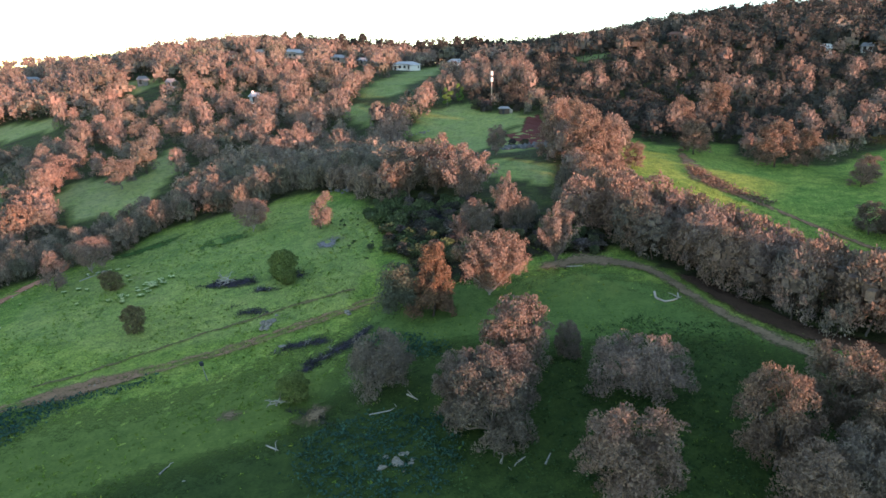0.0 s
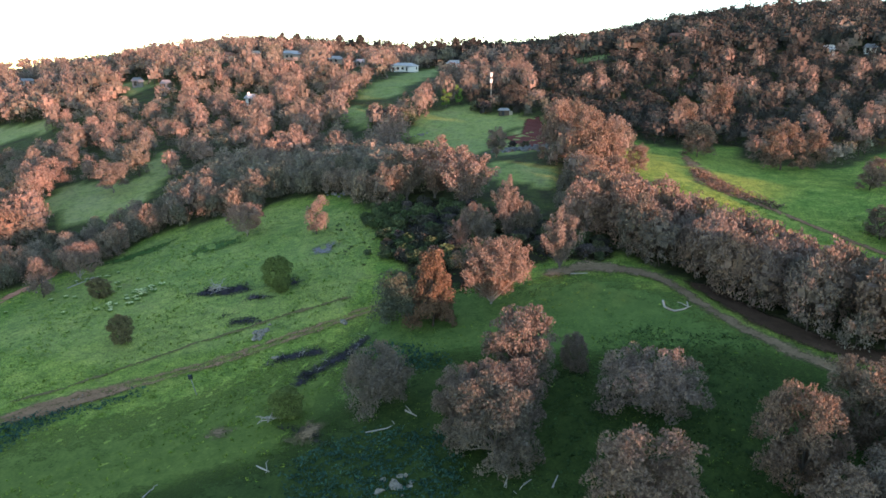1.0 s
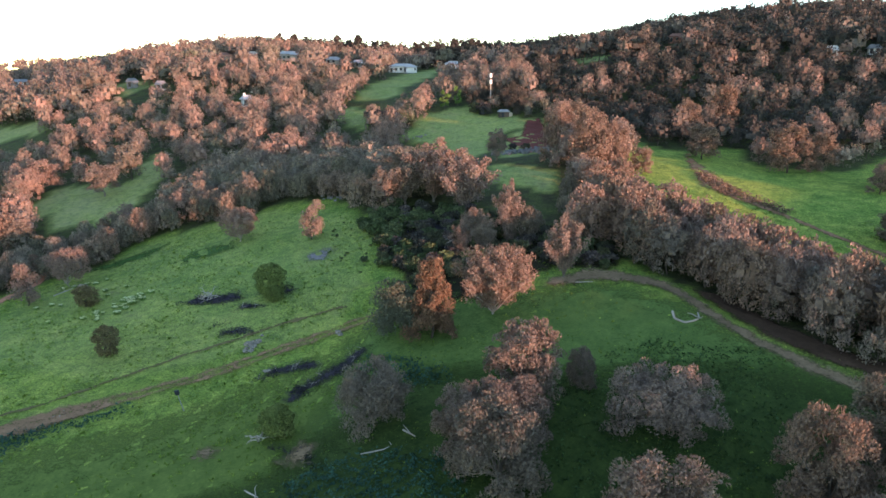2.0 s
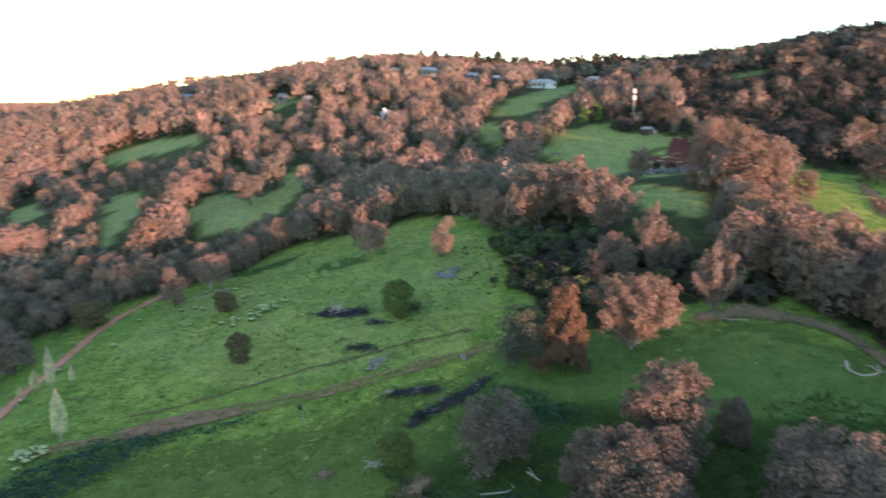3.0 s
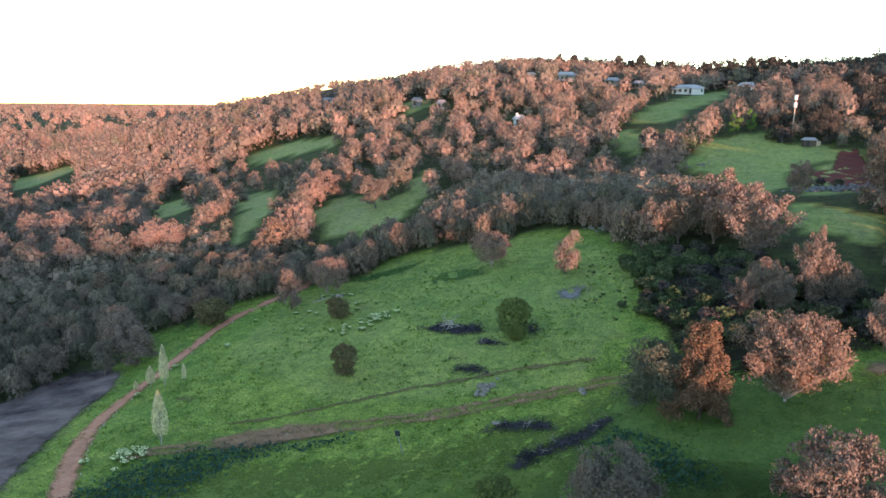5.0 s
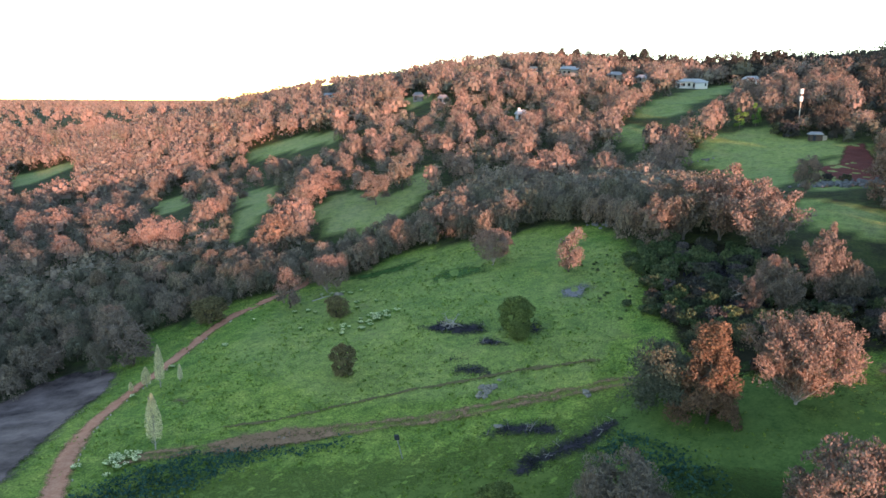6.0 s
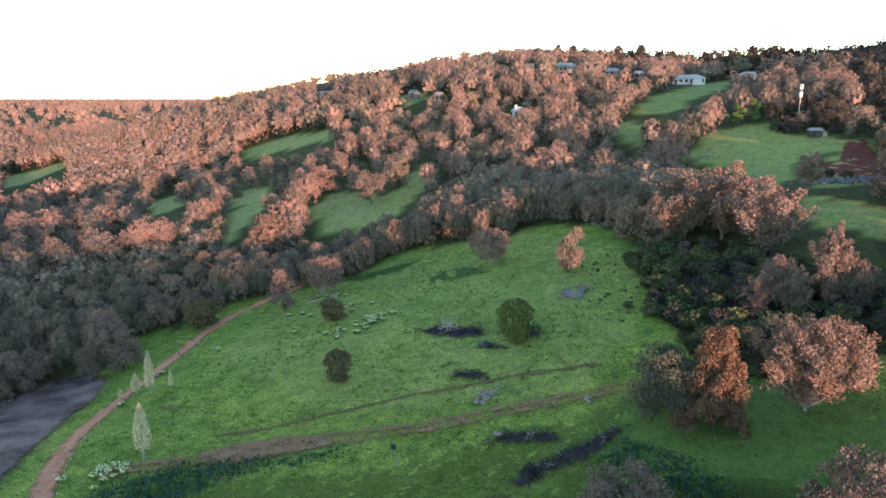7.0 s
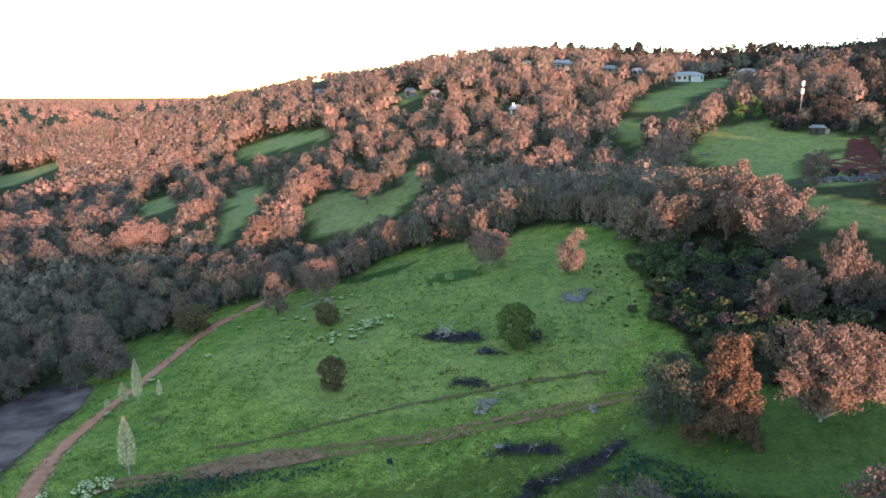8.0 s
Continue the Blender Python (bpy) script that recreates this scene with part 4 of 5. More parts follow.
DENSE = [(-77, 150), (-70, 176), (-62, 198), (-16, 214), (4, 198), (2, 160), (-12, 152), (-20, 150)]
WEST = [(-150, 70), (-165, 130), (-120, 168), (-84, 150), (-92, 128), (-102, 112), (-112, 98), (-112, 70)]
ex, ey = [], []
EDGE = [(-93, 133), (-86, 140), (-74, 151), (-68, 164), (-62, 174), (-76, 174), (-92, 156), (-100, 140)]
for poly, gap in ((DENSE, 4.0), (WEST, 3.8), (EDGE, 3.9)):
    p = np.asarray(poly, float)
    qx, qy = [q.ravel() for q in np.meshgrid(np.arange(p[:, 0].min(), p[:, 0].max(), gap), np.arange(p[:, 1].min(), p[:, 1].max(), gap))]
    qx, qy = qx + rng.uniform(-1.4, 1.4, qx.size), qy + rng.uniform(-1.4, 1.4, qx.size)
    k = inside(poly, qx, qy)
    ex, ey = np.append(ex, qx[k]), np.append(ey, qy[k])
k = ~(inside(DENSE, wx, wy) | inside(WEST, wx, wy) | inside(EDGE, wx, wy))
wx, wy, wh, low = np.append(wx[k], ex), np.append(wy[k], ey), np.append(wh[k], rng.uniform(3.4, 6.4, len(ex)) + 2.0 * inside(DENSE, ex, ey)), np.append(low[k], rng.uniform(size=len(ex)) < 0.9)
edge = inside(EDGE, wx, wy)
wh[edge] = rng.uniform(4.4, 6.8, edge.sum())
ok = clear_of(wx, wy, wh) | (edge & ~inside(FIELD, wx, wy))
sx_, sy_ = [p.ravel() for p in np.meshgrid(np.arange(22, 76, 4.6), np.arange(74, 140, 4.6))]
sx_, sy_ = sx_ + rng.uniform(-1.6, 1.6, sx_.size), sy_ + rng.uniform(-1.6, 1.6, sy_.size)
row = inside(CREEK_ROW, sx_, sy_)
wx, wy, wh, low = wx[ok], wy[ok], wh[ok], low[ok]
wx, wy, wh = np.concatenate([wx, sx_[row]]), np.concatenate([wy, sy_[row]]), np.concatenate([wh, rng.uniform(8.0, 11.6, row.sum())])
low = np.concatenate([low, np.zeros(row.sum(), bool)])
own = np.array([(x, y) for x, y, *_ in NEAR + SIDE] + [(-73.2, 139.6), (-41.3, 146.4), (33.5, 164), (39, 165), (71, 196), (87, 180), (96, 182), (91, 233), (22.6, 258), (19, 271), (2, 276), (7, 279)])
free = (np.hypot(wx[:, None] - own[:, 0], wy[:, None] - own[:, 1]) > 4.0).all(1)
wx, wy, wh, low = wx[free], wy[free], wh[free], low[free]
order = np.argsort(np.hypot(wx + 45, wy - 60))
wx, wy, wh, low = wx[order], wy[order], wh[order], low[order]

# the nearest trees stand singly
SINGLE = 480


def woodland_gum(k, leaves, size):
    return gum_tree(60 + k, "grey-green gum tree in the dense woodland", 10, 4.4, 104 + 2 * (k % 4), leaves, size, shape=dome_shape, fork=0.16 + 0.03 * (k % 5), low=0.015 * (k % 4), clump=0.15, lobes=6 + k % 4, sides=4, mat=M_WARM if k % 2 else M_GUM, group="woodland gums", bark=M_BARK if k % 2 else M_DARKBARK)


def thicket_gum(k, leaves, size, leaf=None, label="low rounded grey-olive tree in the thicket"):
    return gum_tree(80 + k, label, 5, 3.4, 80, leaves, size, shape=dome_shape, fork=0.12, low=0.02, clump=0.17, lobes=5 + k % 3, sides=4, mat=leaf or M_SHADY, group="thicket trees", name="thicket_tree", bark=M_DARKBARK)


tall_set = [[woodland_gum(k, 24, 0.22) for k in range(4)], [woodland_gum(4 + k, 18, 0.25) for k in range(4)]]
low_set = [[thicket_gum(k, 22, 0.17) for k in range(3)], [thicket_gum(3 + k, 16, 0.21) for k in range(3)]]
for which, (lo, hi) in enumerate(((0, 150), (150, SINGLE))):
    for protos, is_low in ((tall_set[which], False), (low_set[which], True)):
        where = [[] for _ in protos]
        for k in range(lo, min(hi, len(wx))):
            if low[k] == is_low:
                h = wh[k]
                m = at(wx[k], wy[k], (1.0 + h * rng.uniform(0.22, 0.34)) / 3.4, h / 5, rng.uniform(0, 360)) if is_low else at(wx[k], wy[k], h * rng.uniform(0.33, 0.45) / 4.4, h / 10, rng.uniform(0, 360))
                where[int(rng.integers(len(protos)))].append(m)
        for p, w in zip(protos, where):
            plant(p, w)


def forest(name, label, x, y, h, variants, n, leaves, size, mat, stems=3, wide=1.0, clump=0.16, low=0.0):
    """Distant woods: whole crowns of leafy puffs with their stems, joined."""
    lib = []
    for k in range(variants):
        g = np.random.default_rng(200 + k)
        c, rr, segs, hc, hr = dome_shape(g, 10, 4.3, n, clump=clump, low=low + 0.015 * (k % 3), lobes=5 + k % 4)
        lib.append((sprays(g, c, rr, leaves, size, 0.5, 1.0), tubes([(p[::2], q[::2]) for p, q in segs[:1]] + [(p[::3], q[::3]) for p, q in segs[1:stems]], 3), hearts(g, hc, hr, BLOCK)))
    leaf, soft, tints, tv, tf, off = [], [], [], [], [], 0
    cv, cf, ct, cn, coff = [], [], [], [], 0
    for i in range(len(x)):
        (q, nq), (bv, bf), (hv, hf, hn) = lib[int(rng.integers(variants))]
        a, s, w = rng.uniform(0, 6.28), h[i] / 10, h[i] / 10 * rng.uniform(0.85, 1.2) * wide
        rot = np.array([[math.cos(a) * w, -math.sin(a) * w, 0], [math.sin(a) * w, math.cos(a) * w, 0], [0, 0, s]])
        o = np.array([x[i], y[i], z_at(x[i], y[i])])
        leaf.append(q @ rot.T + o)
        turn = (rot / np.array([w * w, w * w, s * s])[:, None]).T
        hue = rng.uniform()
        soft.append(unit(nq @ turn))
        tints.append(np.full(len(q), hue))
        cv.append(hv @ rot.T + o)
        cf.append(hf + coff)
        ct.append(np.full(len(hv), hue))
        cn.append(unit(hn @ turn))
        coff += len(hv)
        tv.append(bv @ rot.T + o)
        tf.append(bf + off)
        off += len(bv)
    ob = new(name, quads_mesh(name, np.concatenate(leaf), mat, np.repeat(np.concatenate(tints), 4), np.concatenate(soft), (np.concatenate(cv), np.concatenate(cf), np.concatenate(ct), np.concatenate(cn))))
    tagged(ob, label, "woodland", kind="stuff")
    st = new(name + "_stems", mesh_of(name + "_stems", np.concatenate(tv), np.concatenate(tf), M_DARKBARK, None, True))
    tagged(st, "grey-brown stems of the gum woodland on the slopes", "woodland", kind="stuff")


wx, wy, wh, low = wx[SINGLE:], wy[SINGLE:], wh[SINGLE:], low[SINGLE:]
forest("woodland", "dense grey-green gum woodland on the valley slopes", wx[~low], wy[~low], wh[~low], 8, 80, 11, 0.27, M_GUM, 6, 0.88, 0.15, 0.02)
# East slope: shade is put into the leaf colour of its low trees.
shade_slope = (wx > 40) & (wy > 195)
forest("slope_thicket", "trees on the steep wooded slope, shade put into leaf colour", wx[low & shade_slope], wy[low & shade_slope], wh[low & shade_slope] * 1.25, 5, 48, 8, 0.33, M_DARK_OR_SHADED, 2, 1.2, 0.17)
low &= ~shade_slope
forest("thicket", "low grey-olive thicket between the woodland gums", wx[low], wy[low], wh[low], 5, 48, 8, 0.30, M_SHADY, 2, 1.1, 0.17)


def in_sight(x, y, h):
    """Trees past a crest, deep in the ground hidden from the camera, are left out."""
    top = np.full(len(x), -9.0)
    dx, dy = x - CAMERA_SPOT[0], y - CAMERA_SPOT[1]
    d = np.hypot(dx, dy)
    for k in np.linspace(0.3, 0.97, 40):
        top = np.maximum(top, (height(CAMERA_SPOT[0] + dx * k, CAMERA_SPOT[1] + dy * k) + 5 - CAMERA_SPOT[2]) / (d * k))
    return (height(x, y) + h - CAMERA_SPOT[2]) / d > top - 0.035


fx, fy = scatter(7.3, 330, 640, -58, 42)
fh = rng.uniform(8.5, 14.5, len(fx)) * np.where(rng.uniform(size=len(fx)) < 0.12, 1.2, 1.0)
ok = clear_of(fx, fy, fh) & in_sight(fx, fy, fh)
fx, fy, fh = fx[ok], fy[ok], fh[ok]
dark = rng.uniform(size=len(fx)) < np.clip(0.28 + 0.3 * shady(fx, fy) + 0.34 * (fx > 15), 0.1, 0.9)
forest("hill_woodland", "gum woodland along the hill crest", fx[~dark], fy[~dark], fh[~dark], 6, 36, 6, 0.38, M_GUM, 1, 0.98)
# Past x = 5 the darker leaf colour stands in for shade.
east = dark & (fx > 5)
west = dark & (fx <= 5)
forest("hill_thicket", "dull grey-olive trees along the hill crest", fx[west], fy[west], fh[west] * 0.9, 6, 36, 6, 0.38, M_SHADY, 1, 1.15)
forest("ridge_thicket", "trees on the eastern ridge, shade put into leaf colour", fx[east], fy[east], fh[east] * 0.95, 6, 36, 6, 0.38, M_DARK_OR_SHADED, 1, 1.15)
cx = np.arange(-130, 62, 3.4)
cy = 497 + rng.uniform(-6, 6, len(cx))
forest("crest_trees", "dark mixed trees along the skyline behind the houses", cx, cy, np.interp(cx, [-130, -70, -20, 20, 62], [12.0, 15.5, 19.0, 20.0, 15.0]) * rng.uniform(0.82, 1.08, len(cx)), 6, 36, 6, 0.42, M_DARK_OR_SHADED, 1, 0.95)
fx, fy = scatter(21, 600, 1900, -62, -18)
fh = rng.uniform(9, 14, len(fx))
ok = in_sight(fx, fy, fh)
fx, fy, fh = fx[ok], fy[ok], fh[ok]
forest("far_woodland", "wooded plateau in the far distance", fx, fy, fh, 4, 9, 3, 0.8, M_GUM, 1, 1.0, 0.3)


# ---------------------------------------------------------------- scrub and undergrowth
def in_poly(poly, n, g):
    """n random points in a polygon."""
    p = np.asarray(poly, float)
    xs, ys = [], []
    while len(xs) < n:
        x, y = g.uniform(p[:, 0].min(), p[:, 0].max(), 4 * n), g.uniform(p[:, 1].min(), p[:, 1].max(), 4 * n)
        k = inside(poly, x, y)
        xs.extend(x[k])
        ys.extend(y[k])
    return np.array(xs[:n]), np.array(ys[:n])


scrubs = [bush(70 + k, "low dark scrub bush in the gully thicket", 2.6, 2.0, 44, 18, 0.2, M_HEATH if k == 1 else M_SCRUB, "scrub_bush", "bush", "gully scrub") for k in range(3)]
g = np.random.default_rng(71)
sx, sy = in_poly(SCRUB, 170, g)
sx2, sy2 = in_poly([(14, 132), (24, 125), (30, 118), (26, 112), (18, 116)], 26, g)
sx3, sy3 = in_poly([(-7, 121), (2, 119), (8, 116), (6, 110), (2, 106), (-1.5, 109), (-5, 113)], 26, g)
sx, sy = np.concatenate([sx, sx2, sx3]), np.concatenate([sy, sy2, sy3])
where = [[] for _ in scrubs]
for k in range(len(sx)):
    where[1 if sx[k] < -6 and k % 4 else k % 3].append(at(sx[k] + g.normal(), sy[k] + g.normal(), g.uniform(0.6, 1.15), g.uniform(0.45, 1.0), g.uniform(0, 360)))
for x, y, s in ((-13.5, 125.5, 0.45), (20, 121, 0.9), (22, 116, 0.8), (26, 117, 0.8), (25.5, 113, 0.6), (20.5, 205, 0.8), (24, 203, 0.8),
                (-24, 262, 2.2), (-18, 258, 2.4), (-12, 254, 2.0), (-22, 252, 1.8), (16, 262, 1.7), (13, 266, 1.5), (-40, 296, 1.6)):
    where[int(g.integers(3))].append(at(x, y, s, s, g.uniform(0, 360)))
# small heath tufts scattered out from the scrub into the pasture
tx, ty = in_poly([(-24, 142), (-19, 148), (-11, 147), (-9, 122), (-16, 120), (-22, 130)], 46, g)
where[1] += [at(x, y, s, s * 0.6, 360 * s) for x, y, s in zip(tx, ty, g.uniform(0.1, 0.24, len(tx)))]
for p, w in zip(scrubs, where):
    plant(p, w)


def undergrowth(name, label, polys, density, h, size, mat, seed, category="undergrowth", bare=-1.0):
    """Knee-high weeds that cover a patch, in rough heaps."""
    g = np.random.default_rng(seed)
    out, tints, soft = [], [], []
    for poly in polys:
        p = np.asarray(poly, float)
        area = 0.5 * abs(np.dot(p[:, 0], np.roll(p[:, 1], 1)) - np.dot(p[:, 1], np.roll(p[:, 0], 1)))
        x, y = in_poly(poly, int(area * density), g)
        x, y = x + g.normal(size=len(x)) * 0.6, y + g.normal(size=len(y)) * 0.6
        hump = 0.55 + 0.45 * np.sin(x * 1.7 + 2 * np.sin(y * 0.9)) * np.sin(y * 1.9 + 1.5 * np.sin(x * 0.8))
        k = hump + g.normal(size=len(x)) * 0.12 > bare
        x, y, hump = x[k], y[k], hump[k]
        z = surface(x, y) + h * hump * g.uniform(0.15, 1, len(x))
        c = np.stack([x, y, z], 1)
        n = unit(g.normal(size=c.shape) * 0.6 + np.array([0, 0, 0.7]))
        out.append(leaf_quads(g, c, n, size, 0.5))
        soft.append(unit(n * 0.4 + np.array([0, 0, 1.0])))
        tints.append(np.clip(0.5 + 0.3 * np.sin(x * 0.7) * np.sin(y * 0.6) + g.normal(size=len(x)) * 0.1, 0, 0.99))
    ob = new(name, quads_mesh(name, np.concatenate(out), mat, np.concatenate(tints), np.concatenate(soft)))
    return tagged(ob, label, category, kind="stuff")


BRACKEN = [[(-15.5, 62.9), (-15.6, 68.7), (-11.4, 72), (-5.3, 72.8), (0.2, 70.7), (2, 62.7), (-0.4, 58), (-10, 57)], [(-62, 66), (-58.5, 76), (-55.8, 79.9), (-50.5, 83), (-47.9, 84.6), (-46, 84), (-47.4, 80.9), (-49.4, 77.8), (-50.5, 72), (-54, 62)],
           [(-12, 90), (-9.7, 94.5), (-4.7, 92), (-1, 88.5), (1, 84.5), (-3, 84), (-7.5, 88)], [(-46, 84), (-41, 88), (-39, 90), (-40, 88), (-45, 83)]]
# First patch is weeds; the second imitates shaded ground under the near trees.
WEEDS_AND_SHADE = [[(18.8, 85.4), (26, 88.7), (38.2, 84.8), (37.5, 78.4), (29.1, 74.9), (23.2, 81)], [(1, 58), (-2, 66), (1, 76), (8, 84), (16, 80), (24, 75), (32, 76), (42, 74), (50, 62), (46, 48), (28, 44), (10, 50)]]
CHARRED = [[(-19.6, 88.7), (-17.6, 87.2), (-13.6, 91.0), (-10.9, 94.2), (-10.2, 96.8), (-11.8, 97.0), (-13.2, 94.6), (-16.4, 91.6)], [(-25, 93.4), (-21.6, 93.9), (-16.5, 94.6), (-18.1, 96.2), (-23.1, 96.2)],
           [(-44.5, 119.2), (-38.1, 117.5), (-32.3, 118), (-34.2, 120.6), (-41.7, 121.4)], [(-33.4, 114.4), (-28.6, 114.5), (-30, 116), (-32.9, 116)], [(-36.2, 109.6), (-33.3, 110.8), (-34.6, 111.8)],
           [(-34, 106.6), (-28.8, 107.2), (-29.8, 109), (-33.6, 108.6)], [(-19.8, 86.6), (-18.4, 86.2), (-17, 88.5), (-18, 89.5)], [(-19.6, 76.9), (-15.4, 73.5), (-13.1, 71.3), (-13.2, 73), (-17.3, 76.6)],
           [(-30.5, 119), (-25, 117.5), (-24.2, 119), (-26, 120.5), (-30, 121)]]
undergrowth("bracken", "dense dark blue-green bracken covering the damp ground", BRACKEN, 26, 0.7, 0.19, M_NETTLE, 81)
undergrowth("dark_weeds", "low dark green weeds, partly set for shade under the trees", WEEDS_AND_SHADE, 20, 0.4, 0.17, M_WEED_SHADE, 82)
GULLY_BRUSH = [[(62.5, 177), (65, 176), (65.5, 168), (68.5, 160), (74, 151), (71.5, 150.5), (66, 156), (61.5, 163), (61, 170)]]
undergrowth("gully_brush", "rust-brown dead brush along the eroded gully", GULLY_BRUSH, 22, 1.3, 0.24, M_BROWNWEED, 86)
TWIGGY = [[(-6, 136), (0, 138), (3, 131), (-2, 128)], [(-1, 124), (4, 126), (6, 119), (1, 117)], [(5, 133), (10, 132), (9, 126), (4, 127)], [(-1, 144), (4, 143), (2, 139), (-2, 140)]]
undergrowth("burnt_twigs", "blue-black burnt twigs among the gully scrub", TWIGGY, 40, 1.5, 0.2, M_CHAR, 85)
undergrowth("charred_heath", "charred blue-black heath stubble in the pasture", CHARRED, 34, 0.5, 0.13, M_CHAR, 83, bare=0.5)
for k, poly in enumerate(CHARRED):
    patch("burnt_patch", "blackened burnt ground under charred heath", poly, M_ASH, 0.15, "burnt ground", 0.5, 2.2)


def grass_tufts():
    """Rough tussocks all over the pasture."""
    g = np.random.default_rng(84)
    n = 46000
    r, a = 45 + 125 * g.uniform(0, 1, n) ** 0.8, np.radians(g.uniform(-58, 36, n))
    x, y = r * np.sin(a), r * np.cos(a)
    keep = (inside(FIELD, x, y) | inside(EAST_FIELD, x, y)) & ~inside(POND, x, y)
    keep &= (np.sin(x * 0.23 + 2 * np.sin(y * 0.11)) * np.sin(y * 0.19 + 1.7 * np.sin(x * 0.07)) + g.normal(size=n) * 0.35) > -0.15
    trail = np.asarray(RED_TRAIL + TRACK + CREEK_TRACK)
    keep &= (np.hypot(x[:, None] - trail[:, 0], y[:, None] - trail[:, 1]) > 1.6).all(1)
    x, y = x[keep], y[keep]
    s = g.uniform(0.10, 0.22, len(x)) * np.where(g.uniform(size=len(x)) < 0.04, 1.7, 1)
    out, tint, soft = [], [], []
    for k in range(3):
        c = np.stack([x + g.normal(size=len(x)) * 0.15, y + g.normal(size=len(x)) * 0.15, surface(x, y) + s * 0.35], 1)
        nrm = unit(g.normal(size=c.shape) + np.array([0, 0, 0.6]))
        out.append(leaf_quads(g, np.zeros_like(c), nrm, 1.0, 0.4, -1.0) * s[:, None, None] + c[:, None])
        tint.append(g.uniform(0, 0.99, len(x)))
        soft.append(unit(nrm * 0.12 + np.array([0, 0, 1.0])))
    tagged(new("grass", quads_mesh("grass", np.concatenate(out), M_TUFT, np.concatenate(tint), np.concatenate(soft))), "rough green tussock grass of the pasture", "grass", kind="stuff")


grass_tufts()


# ---------------------------------------------------------------- lilies, rocks and fallen wood
def lily_clump(seed):
    g = np.random.default_rng(seed)
    root = thing("lily_clump", "clump of white-flowered lilies with green leaves", "flowers", "lilies in the pasture")
    n = 46
    a, r = g.uniform(0, 6.28, n), np.sqrt(g.uniform(0, 1, n)) * 0.62
    c = np.stack([np.cos(a) * r, np.sin(a) * r, g.uniform(0.05, 0.36, n)], 1)
    part("leaves", quads_mesh("leaves", leaf_quads(g, c, unit(g.normal(size=c.shape) * 0.6 + np.array([0, 0, 0.8])), 0.22, 0.5), M_GREEN), root)
    n = 44
    a, r = g.uniform(0, 6.28, n), np.sqrt(g.uniform(0, 1, n)) * 0.58
    c = np.stack([np.cos(a) * r, np.sin(a) * r, g.uniform(0.38, 0.52, n)], 1)
    part("petals", quads_mesh("petals", leaf_quads(g, c, unit(g.normal(size=c.shape) * 0.5 + np.array([0, 0, 1.0])), 0.11, 0.8), M_PETAL), root)
    return root


lil = [lily_clump(90 + k) for k in range(3)]
g = np.random.default_rng(93)
where = [[], [], []]
lx, ly = in_poly([(-60.8, 117.2), (-56, 115.6), (-52.5, 121.5), (-51.5, 126.5), (-56, 125.5), (-58, 121)], 30, g)
bank = [(-62 + 1.1 * math.cos(2.4 * k) * math.sqrt(k / 3), 76.6 + 0.9 * math.sin(2.4 * k) * math.sqrt(k / 3)) for k in range(12)]
for x, y in list(zip(lx, ly)) + bank + [(-70.5, 128), (-68, 126.5), (-72.8, 127), (-79.5, 123.8), (-76.5, 112), (-60.5, 128.5), (-62, 131), (-58.5, 132), (-66, 118.5), (-77.4, 93), (-66, 74), (-63, 76.5), (-61, 73.5), (-80.5, 104), (-65.5, 139), (-69, 138), (-71.5, 138.2), (-67, 137.6), (-73.2, 137.2)]:
    where[int(g.integers(3))].append(at(x, y, g.uniform(0.5, 1.1), g.uniform(0.7, 1.1), g.uniform(0, 360)))
for p, w in zip(lil, where):
    plant(p, w)


def stone_mesh(name, seed, mat):
    g = np.random.default_rng(seed)
    bm = bmesh.new()
    bmesh.ops.create_icosphere(bm, subdivisions=2, radius=0.5)
    k = g.uniform(0.7, 1.3, 3)
    for v in bm.verts:
        v.co = Vector([v.co[i] * k[i] for i in range(3)]) * (1 + 0.75 * noise.noise(v.co * 2.6 + Vector((seed * 3.1, 0, 0))))
        v.co.z *= 0.75
    me = bpy.data.meshes.new(name)
    bm.to_mesh(me)
    bm.free()
    me.materials.append(mat)
    return me


STONES = [stone_mesh("stone", 100 + k, M_ROCK) for k in range(6)]
SLABS = [stone_mesh("rubble", 110 + k, M_RUBBLE) for k in range(4)]


def heap(name, label, category, cx, cy, spread, n, sizes, meshes, seed, stretch=(1.0, 1.0), turn=0.0):
    """A loose heap of stones, each a piece of its own."""
    g = np.random.default_rng(seed)
    root = thing(name, label, category, m=pose(cx, cy, z_at(cx, cy)))
    ca, sa = math.cos(radians(turn)), math.sin(radians(turn))
    for _ in range(n):
        u, v = g.normal() * spread * stretch[0] * 0.5, g.normal() * spread * stretch[1] * 0.5
        dx, dy, s = u * ca - v * sa, u * sa + v * ca, g.uniform(*sizes)
        ob = part("stone", meshes[int(g.integers(len(meshes)))], root)
        ob.matrix_basis = pose(dx, dy, z_at(cx + dx, cy + dy) - z_at(cx, cy) + s * 0.18, g.uniform(-20, 20), g.uniform(-20, 20), g.uniform(0, 360)) @ Matrix.Diagonal((s, s, s, 1))
    return root


heap("rock_pile", "heap of pale grey field stones beside the track", "rocks", -27.7, 103.2, 2.0, 24, (0.35, 0.85), STONES, 121, (1.0, 0.5), 60)
heap("rubble_pile", "long heap of broken grey masonry rubble", "rubble", 23, 197, 9, 90, (0.6, 1.7), SLABS, 122, (1.0, 0.55), 5)
heap("rubble_pile", "small heap of grey rubble beside red clay", "rubble", 29, 204, 5, 30, (0.5, 1.4), SLABS, 123, (0.6, 1.0), 0)
